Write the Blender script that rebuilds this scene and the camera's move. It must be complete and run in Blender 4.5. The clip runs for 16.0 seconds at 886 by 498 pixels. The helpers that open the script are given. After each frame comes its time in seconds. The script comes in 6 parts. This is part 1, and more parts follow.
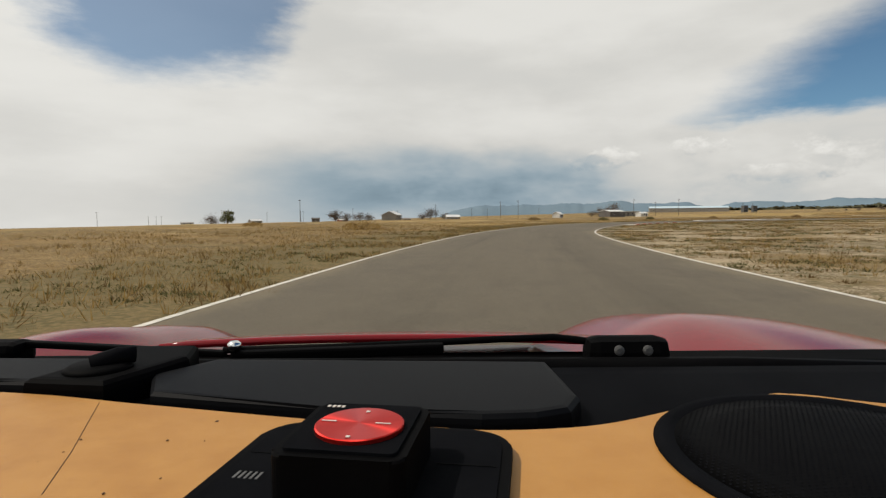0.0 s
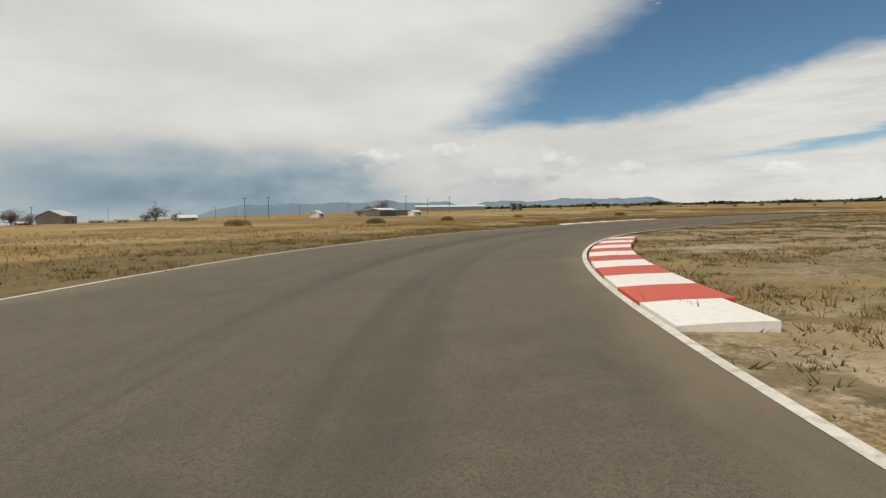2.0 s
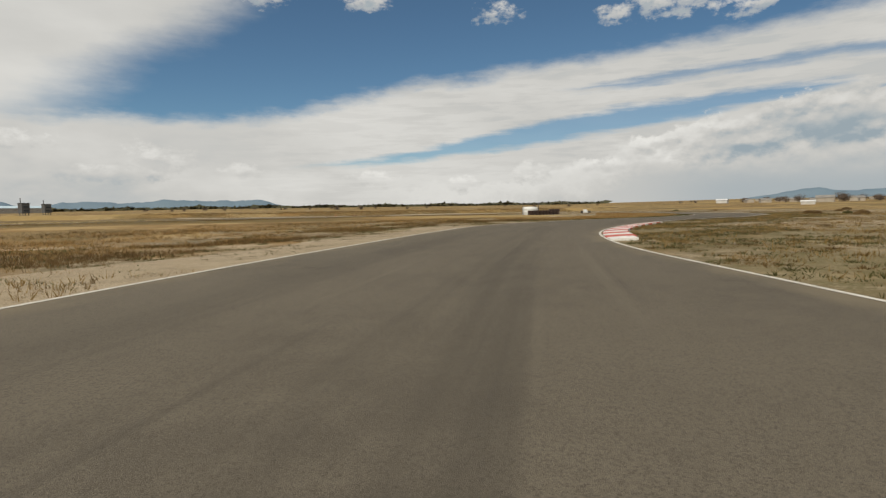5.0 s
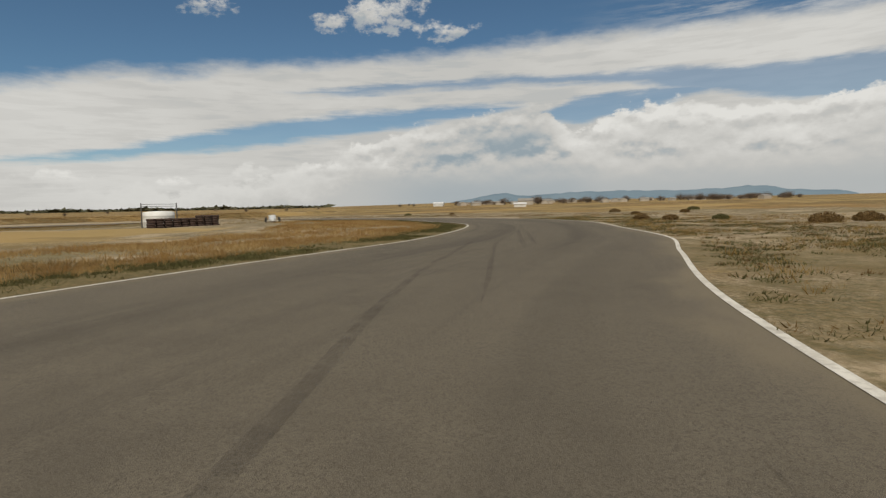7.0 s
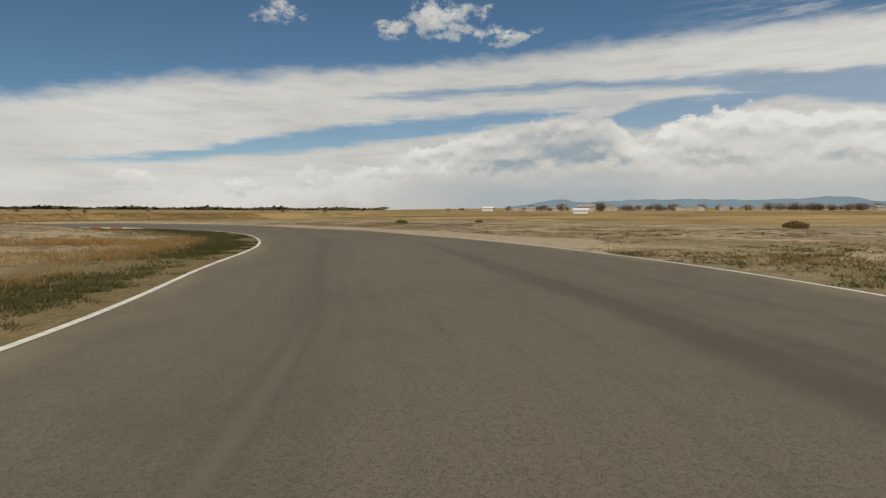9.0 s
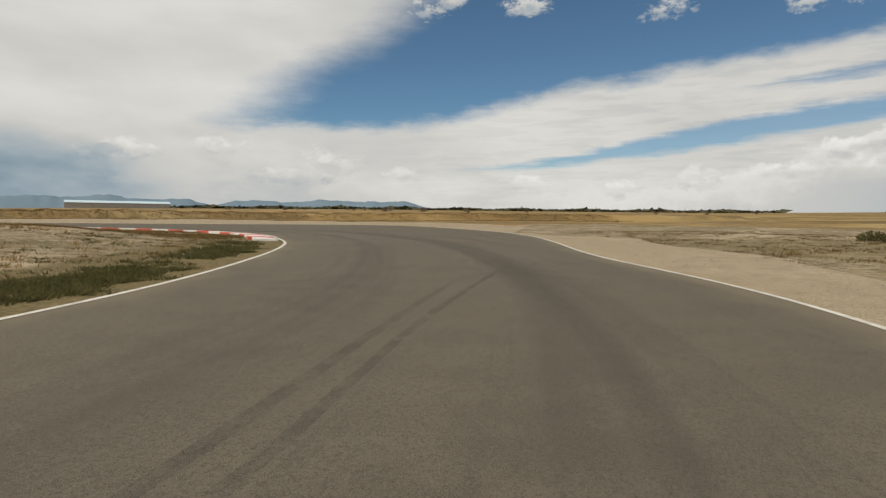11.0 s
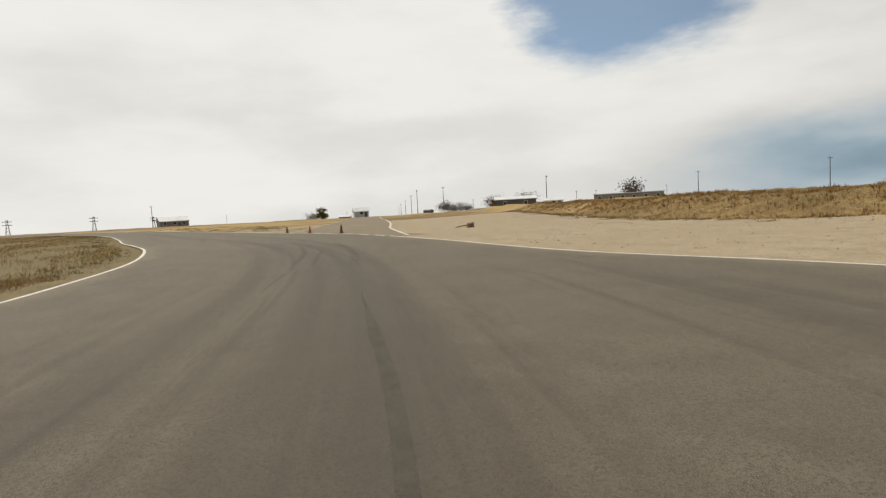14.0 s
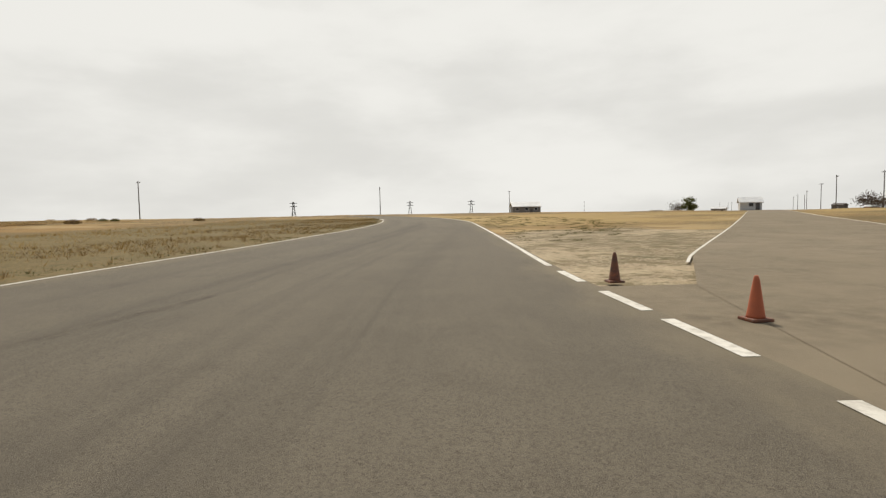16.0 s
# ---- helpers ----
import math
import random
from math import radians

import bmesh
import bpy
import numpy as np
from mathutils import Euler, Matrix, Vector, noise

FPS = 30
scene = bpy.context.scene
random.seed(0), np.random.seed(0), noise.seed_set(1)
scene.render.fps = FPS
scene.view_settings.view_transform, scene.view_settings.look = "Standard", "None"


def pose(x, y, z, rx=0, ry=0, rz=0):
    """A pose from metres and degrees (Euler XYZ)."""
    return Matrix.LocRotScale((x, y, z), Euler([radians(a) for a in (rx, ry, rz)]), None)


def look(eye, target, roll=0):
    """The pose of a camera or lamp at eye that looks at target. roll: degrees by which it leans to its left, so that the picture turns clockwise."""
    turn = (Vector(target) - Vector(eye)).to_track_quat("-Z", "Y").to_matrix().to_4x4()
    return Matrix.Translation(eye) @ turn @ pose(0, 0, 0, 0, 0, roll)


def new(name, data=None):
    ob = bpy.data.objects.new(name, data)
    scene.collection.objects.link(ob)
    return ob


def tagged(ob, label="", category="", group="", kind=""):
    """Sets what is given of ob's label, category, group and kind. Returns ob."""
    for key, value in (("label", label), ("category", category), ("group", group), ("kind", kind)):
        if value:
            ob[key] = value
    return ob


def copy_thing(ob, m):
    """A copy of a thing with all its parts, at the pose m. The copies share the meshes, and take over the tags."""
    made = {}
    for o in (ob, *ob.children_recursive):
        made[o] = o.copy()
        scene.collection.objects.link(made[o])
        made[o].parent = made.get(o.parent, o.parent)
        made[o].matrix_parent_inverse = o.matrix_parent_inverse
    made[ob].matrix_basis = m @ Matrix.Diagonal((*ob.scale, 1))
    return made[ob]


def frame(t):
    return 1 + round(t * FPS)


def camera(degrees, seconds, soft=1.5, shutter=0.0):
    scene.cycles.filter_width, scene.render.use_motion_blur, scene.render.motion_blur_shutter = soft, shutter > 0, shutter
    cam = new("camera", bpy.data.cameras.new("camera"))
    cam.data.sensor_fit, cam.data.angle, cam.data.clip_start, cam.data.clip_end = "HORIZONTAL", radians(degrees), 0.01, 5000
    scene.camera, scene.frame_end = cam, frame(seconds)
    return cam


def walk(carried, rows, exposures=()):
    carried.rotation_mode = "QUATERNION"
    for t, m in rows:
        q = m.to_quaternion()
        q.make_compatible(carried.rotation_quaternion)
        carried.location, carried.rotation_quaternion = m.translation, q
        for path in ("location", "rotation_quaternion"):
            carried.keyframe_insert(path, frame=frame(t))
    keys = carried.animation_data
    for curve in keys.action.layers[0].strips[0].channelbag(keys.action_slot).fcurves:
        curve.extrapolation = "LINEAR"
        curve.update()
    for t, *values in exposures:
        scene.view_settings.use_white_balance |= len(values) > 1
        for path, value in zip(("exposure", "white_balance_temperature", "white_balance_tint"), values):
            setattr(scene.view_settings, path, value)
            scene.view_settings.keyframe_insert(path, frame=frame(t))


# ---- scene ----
# ---------------------------------------------------------------- camera and walk
def aim(x, y, yaw, pitch, roll):
    """Camera 1.2 m over the track: heading clockwise from +y, pitch and lean in degrees."""
    return pose(x, y, 1.2, 0, 0, -yaw) @ pose(0, 0, 0, 90 + pitch) @ pose(0, 0, 0, 0, 0, roll)


cam = camera(77.0, 16.0, soft=1.3)
PATH = [
    (0.0, aim(-0.00, -0.00, 0.00, -3.38, -0.47)),
    (0.2, aim(0.75, 6.39, 0.84, -3.64, -0.48)),
    (0.4, aim(1.63, 12.71, 1.94, -3.88, -0.50)),
    (0.6, aim(2.66, 18.95, 3.56, -4.03, -0.48)),
    (0.8, aim(3.88, 25.10, 5.65, -4.11, -0.43)),
    (1.0, aim(5.32, 31.15, 8.03, -4.15, -0.38)),
    (1.2, aim(7.02, 37.10, 10.81, -4.11, -0.31)),
    (1.4, aim(8.98, 42.93, 13.70, -4.06, -0.31)),
    (1.6, aim(11.22, 48.66, 16.42, -4.00, -0.41)),
    (1.8, aim(13.74, 54.26, 19.46, -3.89, -0.61)),
    (2.0, aim(16.55, 59.72, 23.35, -3.72, -0.84)),
    (2.2, aim(19.64, 64.97, 27.70, -3.68, -1.29)),
    (2.4, aim(23.03, 69.94, 32.14, -3.71, -1.47)),
    (2.6, aim(26.73, 74.53, 35.85, -3.40, -1.33)),
    (2.8, aim(30.70, 78.74, 39.62, -3.13, -1.26)),
    (3.0, aim(34.86, 82.61, 43.01, -2.87, -1.24)),
    (3.2, aim(39.16, 86.20, 45.07, -2.69, -1.09)),
    (3.4, aim(43.56, 89.57, 46.96, -2.83, -0.79)),
    (3.6, aim(48.03, 92.76, 49.03, -3.07, -0.46)),
    (3.8, aim(52.57, 95.76, 51.02, -3.28, -0.20)),
    (4.0, aim(57.17, 98.61, 52.82, -3.41, -0.02)),
    (4.2, aim(61.83, 101.30, 54.54, -3.47, 0.05)),
    (4.4, aim(66.57, 103.85, 56.24, -3.52, 0.02)),
    (4.6, aim(71.37, 106.24, 58.00, -3.59, -0.12)),
    (4.8, aim(76.24, 108.50, 59.82, -3.73, -0.39)),
    (5.0, aim(81.19, 110.60, 61.60, -3.97, -0.78)),
    (5.2, aim(86.20, 112.54, 63.28, -4.25, -1.24)),
    (5.4, aim(91.28, 114.29, 65.24, -4.42, -1.62)),
    (5.6, aim(96.42, 115.83, 68.61, -4.48, -1.93)),
    (5.8, aim(101.59, 117.11, 71.82, -4.55, -2.17)),
    (6.0, aim(106.77, 118.10, 74.84, -4.51, -2.16)),
    (6.2, aim(111.93, 118.78, 78.51, -4.49, -2.08)),
    (6.4, aim(117.05, 119.13, 81.91, -4.64, -1.90)),
    (6.6, aim(122.13, 119.19, 84.95, -4.52, -1.64)),
    (6.8, aim(127.16, 118.99, 87.37, -4.27, -1.37)),
    (7.0, aim(132.15, 118.58, 89.27, -4.05, -1.26)),
    (7.2, aim(137.10, 118.02, 90.58, -3.86, -1.19)),
    (7.4, aim(141.99, 117.37, 91.21, -3.75, -1.20)),
    (7.6, aim(146.79, 116.70, 91.37, -3.71, -1.09)),
    (7.8, aim(151.48, 116.06, 91.18, -3.73, -0.86)),
    (8.0, aim(156.05, 115.47, 90.56, -3.78, -0.64)),
    (8.2, aim(160.48, 114.96, 89.60, -3.78, -0.50)),
    (8.4, aim(164.77, 114.55, 88.47, -3.70, -0.31)),
    (8.6, aim(168.93, 114.24, 87.14, -3.61, -0.17)),
    (8.8, aim(172.94, 114.05, 85.54, -3.55, -0.06)),
    (9.0, aim(176.82, 113.99, 83.62, -3.51, 0.03)),
    (9.2, aim(180.56, 114.06, 81.37, -3.49, 0.12)),
    (9.4, aim(184.18, 114.29, 78.76, -3.48, 0.20)),
    (9.6, aim(187.67, 114.67, 75.80, -3.48, 0.29)),
    (9.8, aim(191.05, 115.24, 72.46, -3.50, 0.38)),
    (10.0, aim(194.32, 115.99, 68.77, -3.52, 0.48)),
    (10.2, aim(197.47, 116.95, 64.75, -3.56, 0.60)),
    (10.4, aim(200.53, 118.12, 60.45, -3.61, 0.68)),
    (10.6, aim(203.48, 119.53, 55.92, -3.65, 0.70)),
    (10.8, aim(206.33, 121.19, 51.18, -3.66, 0.68)),
    (11.0, aim(209.07, 123.11, 46.22, -3.53, 0.68)),
    (11.2, aim(211.69, 125.31, 41.18, -3.22, 0.68)),
    (11.4, aim(214.20, 127.81, 36.40, -2.87, 0.72)),
    (11.6, aim(216.59, 130.62, 32.17, -2.77, 0.70)),
    (11.8, aim(218.84, 133.73, 28.10, -3.12, 0.64)),
    (12.0, aim(220.93, 137.16, 23.05, -3.95, 0.83)),
    (12.2, aim(222.80, 140.88, 16.42, -4.65, 1.26)),
    (12.4, aim(224.34, 144.86, 9.57, -5.07, 1.55)),
    (12.6, aim(225.44, 149.01, 2.88, -5.29, 1.53)),
    (12.8, aim(226.02, 153.22, -3.96, -5.14, 1.13)),
    (13.0, aim(226.02, 157.37, -11.80, -4.24, 0.16)),
    (13.2, aim(225.47, 161.36, -18.51, -4.02, -0.62)),
    (13.4, aim(224.43, 165.15, -25.97, -4.13, -1.36)),
    (13.6, aim(222.98, 168.69, -33.38, -4.23, -2.06)),
    (13.8, aim(221.21, 171.98, -39.19, -4.23, -2.67)),
    (14.0, aim(219.19, 174.98, -44.43, -4.17, -3.07)),
    (14.2, aim(216.97, 177.68, -49.74, -4.10, -3.09)),
    (14.4, aim(214.59, 180.09, -55.20, -4.10, -3.03)),
    (14.6, aim(212.04, 182.22, -60.26, -4.06, -2.95)),
    (14.8, aim(209.35, 184.08, -64.59, -3.95, -2.87)),
    (15.0, aim(206.53, 185.73, -68.33, -3.83, -2.76)),
    (15.2, aim(203.59, 187.19, -71.41, -3.66, -2.42)),
    (15.4, aim(200.54, 188.53, -73.83, -3.53, -2.02)),
    (15.6, aim(197.37, 189.76, -75.83, -3.55, -1.65)),
    (15.8, aim(194.11, 190.92, -77.83, -3.73, -1.32)),
    (16.0, aim(190.74, 192.00, -80.15, -4.01, -1.08)),
]
walk(cam, PATH, [(t, ev, 6750, 10) for t, ev in ((0.0, -0.02), (3.0, -0.06), (5.3, -0.17), (7.0, -0.25), (8.2, -0.25), (10.4, -0.15), (12.3, -0.02), (13.6, 0.08), (16.0, 0.1))])

# ---------------------------------------------------------------- sky and sun
SUN_AZ, SUN_EL = radians(-88), radians(52)
world = bpy.data.worlds.new("world")
scene.world = world
world.use_nodes = True
WT = world.node_tree
WT.nodes.clear()


def wn(kind, **props):
    node = WT.nodes.new(kind)
    for key, value in props.items():
        if key == "operation":
            node.operation = value
    return node


def feed(node, i, v):
    if isinstance(v, (int, float)):
        node.inputs[i].default_value = v
    else:
        WT.links.new(v, node.inputs[i])


def mth(op, a, b=0.0, c=0.0):
    node = wn("ShaderNodeMath", operation=op)
    feed(node, 0, a), feed(node, 1, b)
    if op in ("MULTIPLY_ADD", "SMOOTH_MAX", "SMOOTH_MIN"):
        feed(node, 2, c)
    return node.outputs[0]


def add(a, b): return mth("ADD", a, b)
def sub(a, b): return mth("SUBTRACT", a, b)
def mul(a, b): return mth("MULTIPLY", a, b)
def big(a, b): return mth("MAXIMUM", a, b)
def low(a, b): return mth("MINIMUM", a, b)


def ramp(v, a, b):
    """0 at a, 1 at b, smooth between."""
    node = WT.nodes.new("ShaderNodeMapRange")
    node.interpolation_type = "SMOOTHSTEP"
    feed(node, 0, v)
    if a > b:
        feed(node, 1, b), feed(node, 2, a), feed(node, 3, 1.0), feed(node, 4, 0.0)
    else:
        feed(node, 1, a), feed(node, 2, b), feed(node, 3, 0.0), feed(node, 4, 1.0)
    return node.outputs[0]


def cloud_noise(scale, detail, rough, stretch=(1, 1, 1), shift=0.0):
    m = WT.nodes.new("ShaderNodeMapping")
    m.inputs["Scale"].default_value = stretch
    m.inputs["Location"].default_value = (shift, shift * 0.7, -shift)
    WT.links.new(tex.outputs["Generated"], m.inputs[0])
    n = WT.nodes.new("ShaderNodeTexNoise")
    n.inputs["Scale"].default_value, n.inputs["Detail"].default_value, n.inputs["Roughness"].default_value = scale, detail, rough
    WT.links.new(m.outputs[0], n.inputs["Vector"])
    return n.outputs["Fac"]


def profile(v, lo, hi, points, scale):
    """A line through (position, value) points, as a function of v."""
    node = WT.nodes.new("ShaderNodeValToRGB")
    band = node.color_ramp
    band.interpolation = "LINEAR"
    for i, (p, value) in enumerate(points):
        e = band.elements[i] if i < 2 else band.elements.new((p - lo) / (hi - lo))
        e.position = (p - lo) / (hi - lo)
        e.color = (value / scale, value / scale, value / scale, 1)
    WT.links.new(mul(sub(v, lo), 1 / (hi - lo)), node.inputs[0])
    return mul(node.outputs[0], scale)


tex = WT.nodes.new("ShaderNodeTexCoord")
sep = WT.nodes.new("ShaderNodeSeparateXYZ")
WT.links.new(tex.outputs["Generated"], sep.inputs[0])
az0 = mul(mth("ARCTAN2", sep.outputs[0], sep.outputs[1]), 57.2958)
el0 = mul(mth("ARCSINE", sep.outputs[2]), 57.2958)
wob = cloud_noise(4.5, 4, 0.52, (1, 1, 2.2))
wob2 = cloud_noise(7, 6, 0.58, (1, 1, 3.4), 3.1)
fine = cloud_noise(20, 6, 0.6, (1, 1, 2.4), 7.7)
frill = cloud_noise(46, 7, 0.64, (1, 1, 1.5), 4.4)
fibre = cloud_noise(9, 7, 0.6, (1, 1, 9.0), 2.2)
az = add(az0, mul(sub(wob, 0.5), 8))
el = add(el0, add(mul(sub(wob2, 0.5), 2.2), add(mul(sub(fine, 0.5), 1.5), mul(sub(fibre, 0.5), 1.0))))
# open blue above the long slanting band of cloud, from north-east round to the south-east
BAND = ((20, 8.2), (32, 8.5), (42, 8.6), (46, 9.2), (53, 10.9), (60, 12.6), (70, 13.8), (80, 14.3), (86, 15.0), (97, 15.7), (108, 16.1), (118, 16.2), (128, 15.6), (180, 14))
LEFT = ((0, 22), (8.5, 25), (11, 27.5), (14, 31.5), (16.3, 36), (18.2, 39), (21, 41), (30, 48))
band_top = profile(az, 0, 180, BAND, 30)
left_lim = profile(el, 0, 40, LEFT, 60)
side = sub(add(az0, mul(sub(wob2, 0.5), 9)), left_lim)
high_blue = mul(mul(ramp(sub(el, band_top), -1.0, 0.9), ramp(side, -3.5, 6.5)), ramp(az, 175, 140))
thin = mul(ramp(az0, 100, 122), mul(ramp(sub(el, band_top), 4.5, 0.5), ramp(fibre, 0.42, 0.62)))
high_blue = mul(high_blue, sub(1.0, mul(thin, 0.55)))
# thin blue lanes within and under the band
LANES = (
    (((45, 4.2), (57, 5.2), (66, 6.7), (75, 8.0), (90, 9.6), (100, 10.2)), ((45, 0.0), (55, 0.3), (66, 0.9), (80, 1.1), (90, 0.7), (99, 0.0)), 0.85),
    (((70, 11.4), (80, 11.8), (88, 12.4), (97, 12.5), (108, 12.2), (118, 10.7), (128, 9.8), (150, 9.5)), ((72, 0.0), (80, 0.35), (97, 0.4), (108, 0.6), (118, 1.3), (128, 1.9), (150, 1.6)), 0.7),
    (((98, 8.8), (104, 9.4), (112, 10.4), (120, 10.6)), ((99, 0.0), (103, 1.3), (110, 0.9), (118, 0.0)), 0.75),
)
lanes = 0.0
el_lane = add(el0, add(mul(sub(fibre, 0.5), 1.5), mul(sub(fine, 0.5), 0.7)))
for mid, wide, amount in LANES:
    off = mth("ABSOLUTE", sub(el_lane, profile(az0, 0, 180, mid, 30)))
    lanes = big(lanes, mul(mul(ramp(sub(profile(az0, 0, 180, wide, 30), off), -0.35, 0.45), amount), ramp(profile(az0, 0, 180, wide, 30), 0.0, 0.25)))
# gap in the overcast over the north-west
d_az, d_el = mul(sub(az, -25.5), 0.082), mul(sub(el, 20.5), 0.118)
gap = mul(ramp(add(add(mul(d_az, d_az), mul(d_el, d_el)), add(mul(sub(fine, 0.5), 0.7), mul(sub(wob2, 0.5), 1.3))), 1.3, 0.42), 0.80)
blue = big(big(high_blue, lanes), gap)
# small fair-weather puffs in the open blue
ragged = add(add(mul(sub(fine, 0.5), 4.6), mul(sub(frill, 0.5), 4.4)), mul(sub(wob2, 0.5), 2.4))
puffs, puff_shade = 0.0, 0.0
for p_az, p_el, p_w, p_h in ((43.8, 19.6, 2.6, 1.1), (46.8, 20.4, 1.6, 0.8), (54.2, 20.0, 2.2, 1.0), (67.5, 18.9, 2.4, 1.0), (83.9, 19.0, 3.6, 1.8), (89.9, 17.3, 3.4, 1.2), (78.6, 18.0, 1.5, 0.8), (112, 22, 4, 1.6), (131, 20, 4, 1.8)):
    px, py = mul(sub(az0, p_az), 1 / p_w), mul(sub(el0, p_el), 1 / p_h)
    one = ramp(add(add(mul(px, px), mul(py, py)), ragged), 1.15, -0.45)
    puffs = big(puffs, one)
    puff_shade = big(puff_shade, mul(one, ramp(add(py, mul(sub(frill, 0.5), 3.0)), 0.2, -0.9)))
cover = big(sub(1.0, blue), mul(puffs, 0.95))
# haze towards the horizon
cover = big(cover, ramp(el0, 4.6, 0.8))
# light and shade within the clouds
soft = cloud_noise(2.6, 5, 0.46, (1, 1, 3.4), 9.2)
shade = add(add(mul(soft, 0.80), mul(fine, 0.08)), mul(wob2, 0.12))
el_base = add(el0, mul(sub(wob, 0.5), 4.0))
dark_base = mul(mul(ramp(mth("ABSOLUTE", sub(az, 0)), 34, 6), ramp(mth("ABSOLUTE", sub(el_base, 2.6)), 6.6, 0.8)), ramp(soft, 0.14, 0.46))
tone = add(mul(ramp(shade, 0.34, 0.62), 0.12), 0.63)
belly = mul(ramp(el0, 9.5, 3.0), ramp(add(wob, mul(fine, 0.12)), 0.66, 0.44))
tone = sub(tone, mul(mul(belly, ramp(mth("ABSOLUTE", sub(az0, 22)), 48, 20)), 0.09))
tone = sub(tone, mul(puff_shade, 0.2))
# streaks along the band
tone = sub(tone, mul(mul(ramp(fibre, 0.56, 0.40), ramp(az0, 30, 60)), 0.055))
# heaped clouds under the band, lit from above, grey at the base
HEAP = ((50, 1.8), (60, 2.6), (66, 2.4), (72, 3.8), (78, 4.9), (81, 6.7), (84, 7.2), (88, 8.8), (91, 8.6), (94, 10.2), (100.5, 9.9), (102.5, 7.2), (106, 8.7), (110, 9.9), (115, 9.2), (122, 8.8), (126, 9.3), (132, 8.4), (145, 8), (170, 5))
heap_top = profile(add(az0, mul(sub(frill, 0.5), 3.0)), 0, 180, HEAP, 30)
lumps = cloud_noise(15, 6, 0.52, (1, 1, 1.8), 5.0)
lumps_up = cloud_noise(15, 6, 0.52, (1, 1, 1.8), 5.0)
WT.nodes[-1].inputs["Vector"].links[0].from_node.inputs["Location"].default_value[2] += 0.022
relief = mul(mul(sub(lumps, lumps_up), 6.0), ramp(el0, 1.8, 5.5))
heap_el = add(el0, add(mul(sub(lumps, 0.5), -4.2), mul(sub(frill, 0.5), -2.0)))
below = sub(heap_top, heap_el)
heaped = mul(ramp(below, -0.25, 0.55), ramp(az0, 50, 62))
cover = big(cover, heaped)
lit = add(add(mul(ramp(below, 4.2, 0.3), 0.17), mul(relief, 0.085)), 0.60)
lit = add(lit, mul(ramp(az0, 101, 106), 0.05))
lit = sub(lit, mul(mul(ramp(el0, 4.8, 1.5), ramp(az0, 78, 90)), 0.10))
lit = sub(lit, mul(mul(ramp(mth("ABSOLUTE", sub(az0, 94)), 9, 4), ramp(el0, 4, 6.5)), 0.12))
for h_az, h_el, h_w, h_h, amount in ((95.5, 8.7, 4.4, 1.8, 0.13), (88.5, 7.5, 3.0, 1.4, 0.15), (82.5, 5.7, 2.8, 1.2, 0.17), (77.5, 4.3, 3.0, 0.9, 0.17), (104.5, 7.6, 2.6, 1.3, 0.2), (110.5, 8.7, 3.4, 1.5, 0.2), (117, 8.0, 3.8, 1.4, 0.18), (124.5, 8.1, 4.0, 1.5, 0.2), (131, 7.4, 4.0, 1.4, 0.18), (92, 5.5, 3.4, 1.1, 0.15), (100.5, 5.9, 3.6, 1.2, 0.16), (86, 4.5, 3.6, 0.9, 0.15), (109.5, 5.6, 4.2, 1.2, 0.13), (120, 5.4, 4.2, 1.2, 0.13)):
    px, py = mul(sub(az0, h_az), 1 / h_w), mul(sub(el0, h_el), 1 / h_h)
    head = ramp(add(add(mul(px, px), mul(py, py)), add(mul(sub(lumps, 0.5), 3.6), mul(sub(frill, 0.5), 2.6))), 1.3, 0.2)
    lit = add(lit, mul(head, mul(sub(ramp(add(py, mul(relief, 0.8)), -1.0, 0.6), 0.62), amount)))
lit = low(big(lit, 0.43), 0.86)
tone = add(mul(tone, sub(1.0, heaped)), mul(lit, heaped))
for c_az, c_el, c_w, c_h in ((34, 4.9, 3.4, 1.5), (42, 4.0, 2.2, 0.7), (31, 3.6, 3.4, 0.9), (54.5, 3.2, 3.2, 0.9), (64, 2.6, 1.8, 0.9), (71, 3.6, 2.4, 1.1), (25, 6.2, 3.0, 0.8), (16, 5.4, 3.6, 1.0)):
    px, py = mul(sub(az0, c_az), 1 / c_w), mul(sub(el0, c_el), 1 / c_h)
    mask = ramp(add(add(mul(px, px), mul(py, py)), add(mul(sub(lumps, 0.5), 4.5), mul(sub(frill, 0.5), 4.0))), 1.2, -0.1)
    cover = big(cover, mask)
    tone = add(tone, mul(mask, sub(mul(ramp(add(py, mul(relief, 0.9)), -0.7, 0.7), 0.19), 0.06)))
tone = sub(tone, mul(dark_base, 0.30))
sunward = ramp(mth("ABSOLUTE", sub(az0, -75)), 75, 20)
tone = add(tone, mul(sunward, 0.04))
tint = WT.nodes.new("ShaderNodeMix")
tint.data_type = "RGBA"
WT.links.new(ramp(tone, 0.28, 0.66), tint.inputs["Factor"])
tint.inputs["A"].default_value = (0.70, 0.98, 1.20, 1)
tint.inputs["B"].default_value = (1.0, 1.01, 0.99, 1)
sky = WT.nodes.new("ShaderNodeTexSky")
sky.sky_type = "NISHITA"
sky.sun_disc = False
sky.sun_elevation, sky.sun_rotation = SUN_EL, SUN_AZ
sky.altitude, sky.air_density, sky.dust_density, sky.ozone_density = 1500, 1.0, 0.2, 3.0
cl = WT.nodes.new("ShaderNodeVectorMath")
cl.operation = "SCALE"
WT.links.new(tint.outputs["Result"], cl.inputs[0])
WT.links.new(mul(tone, 10.0), cl.inputs["Scale"])
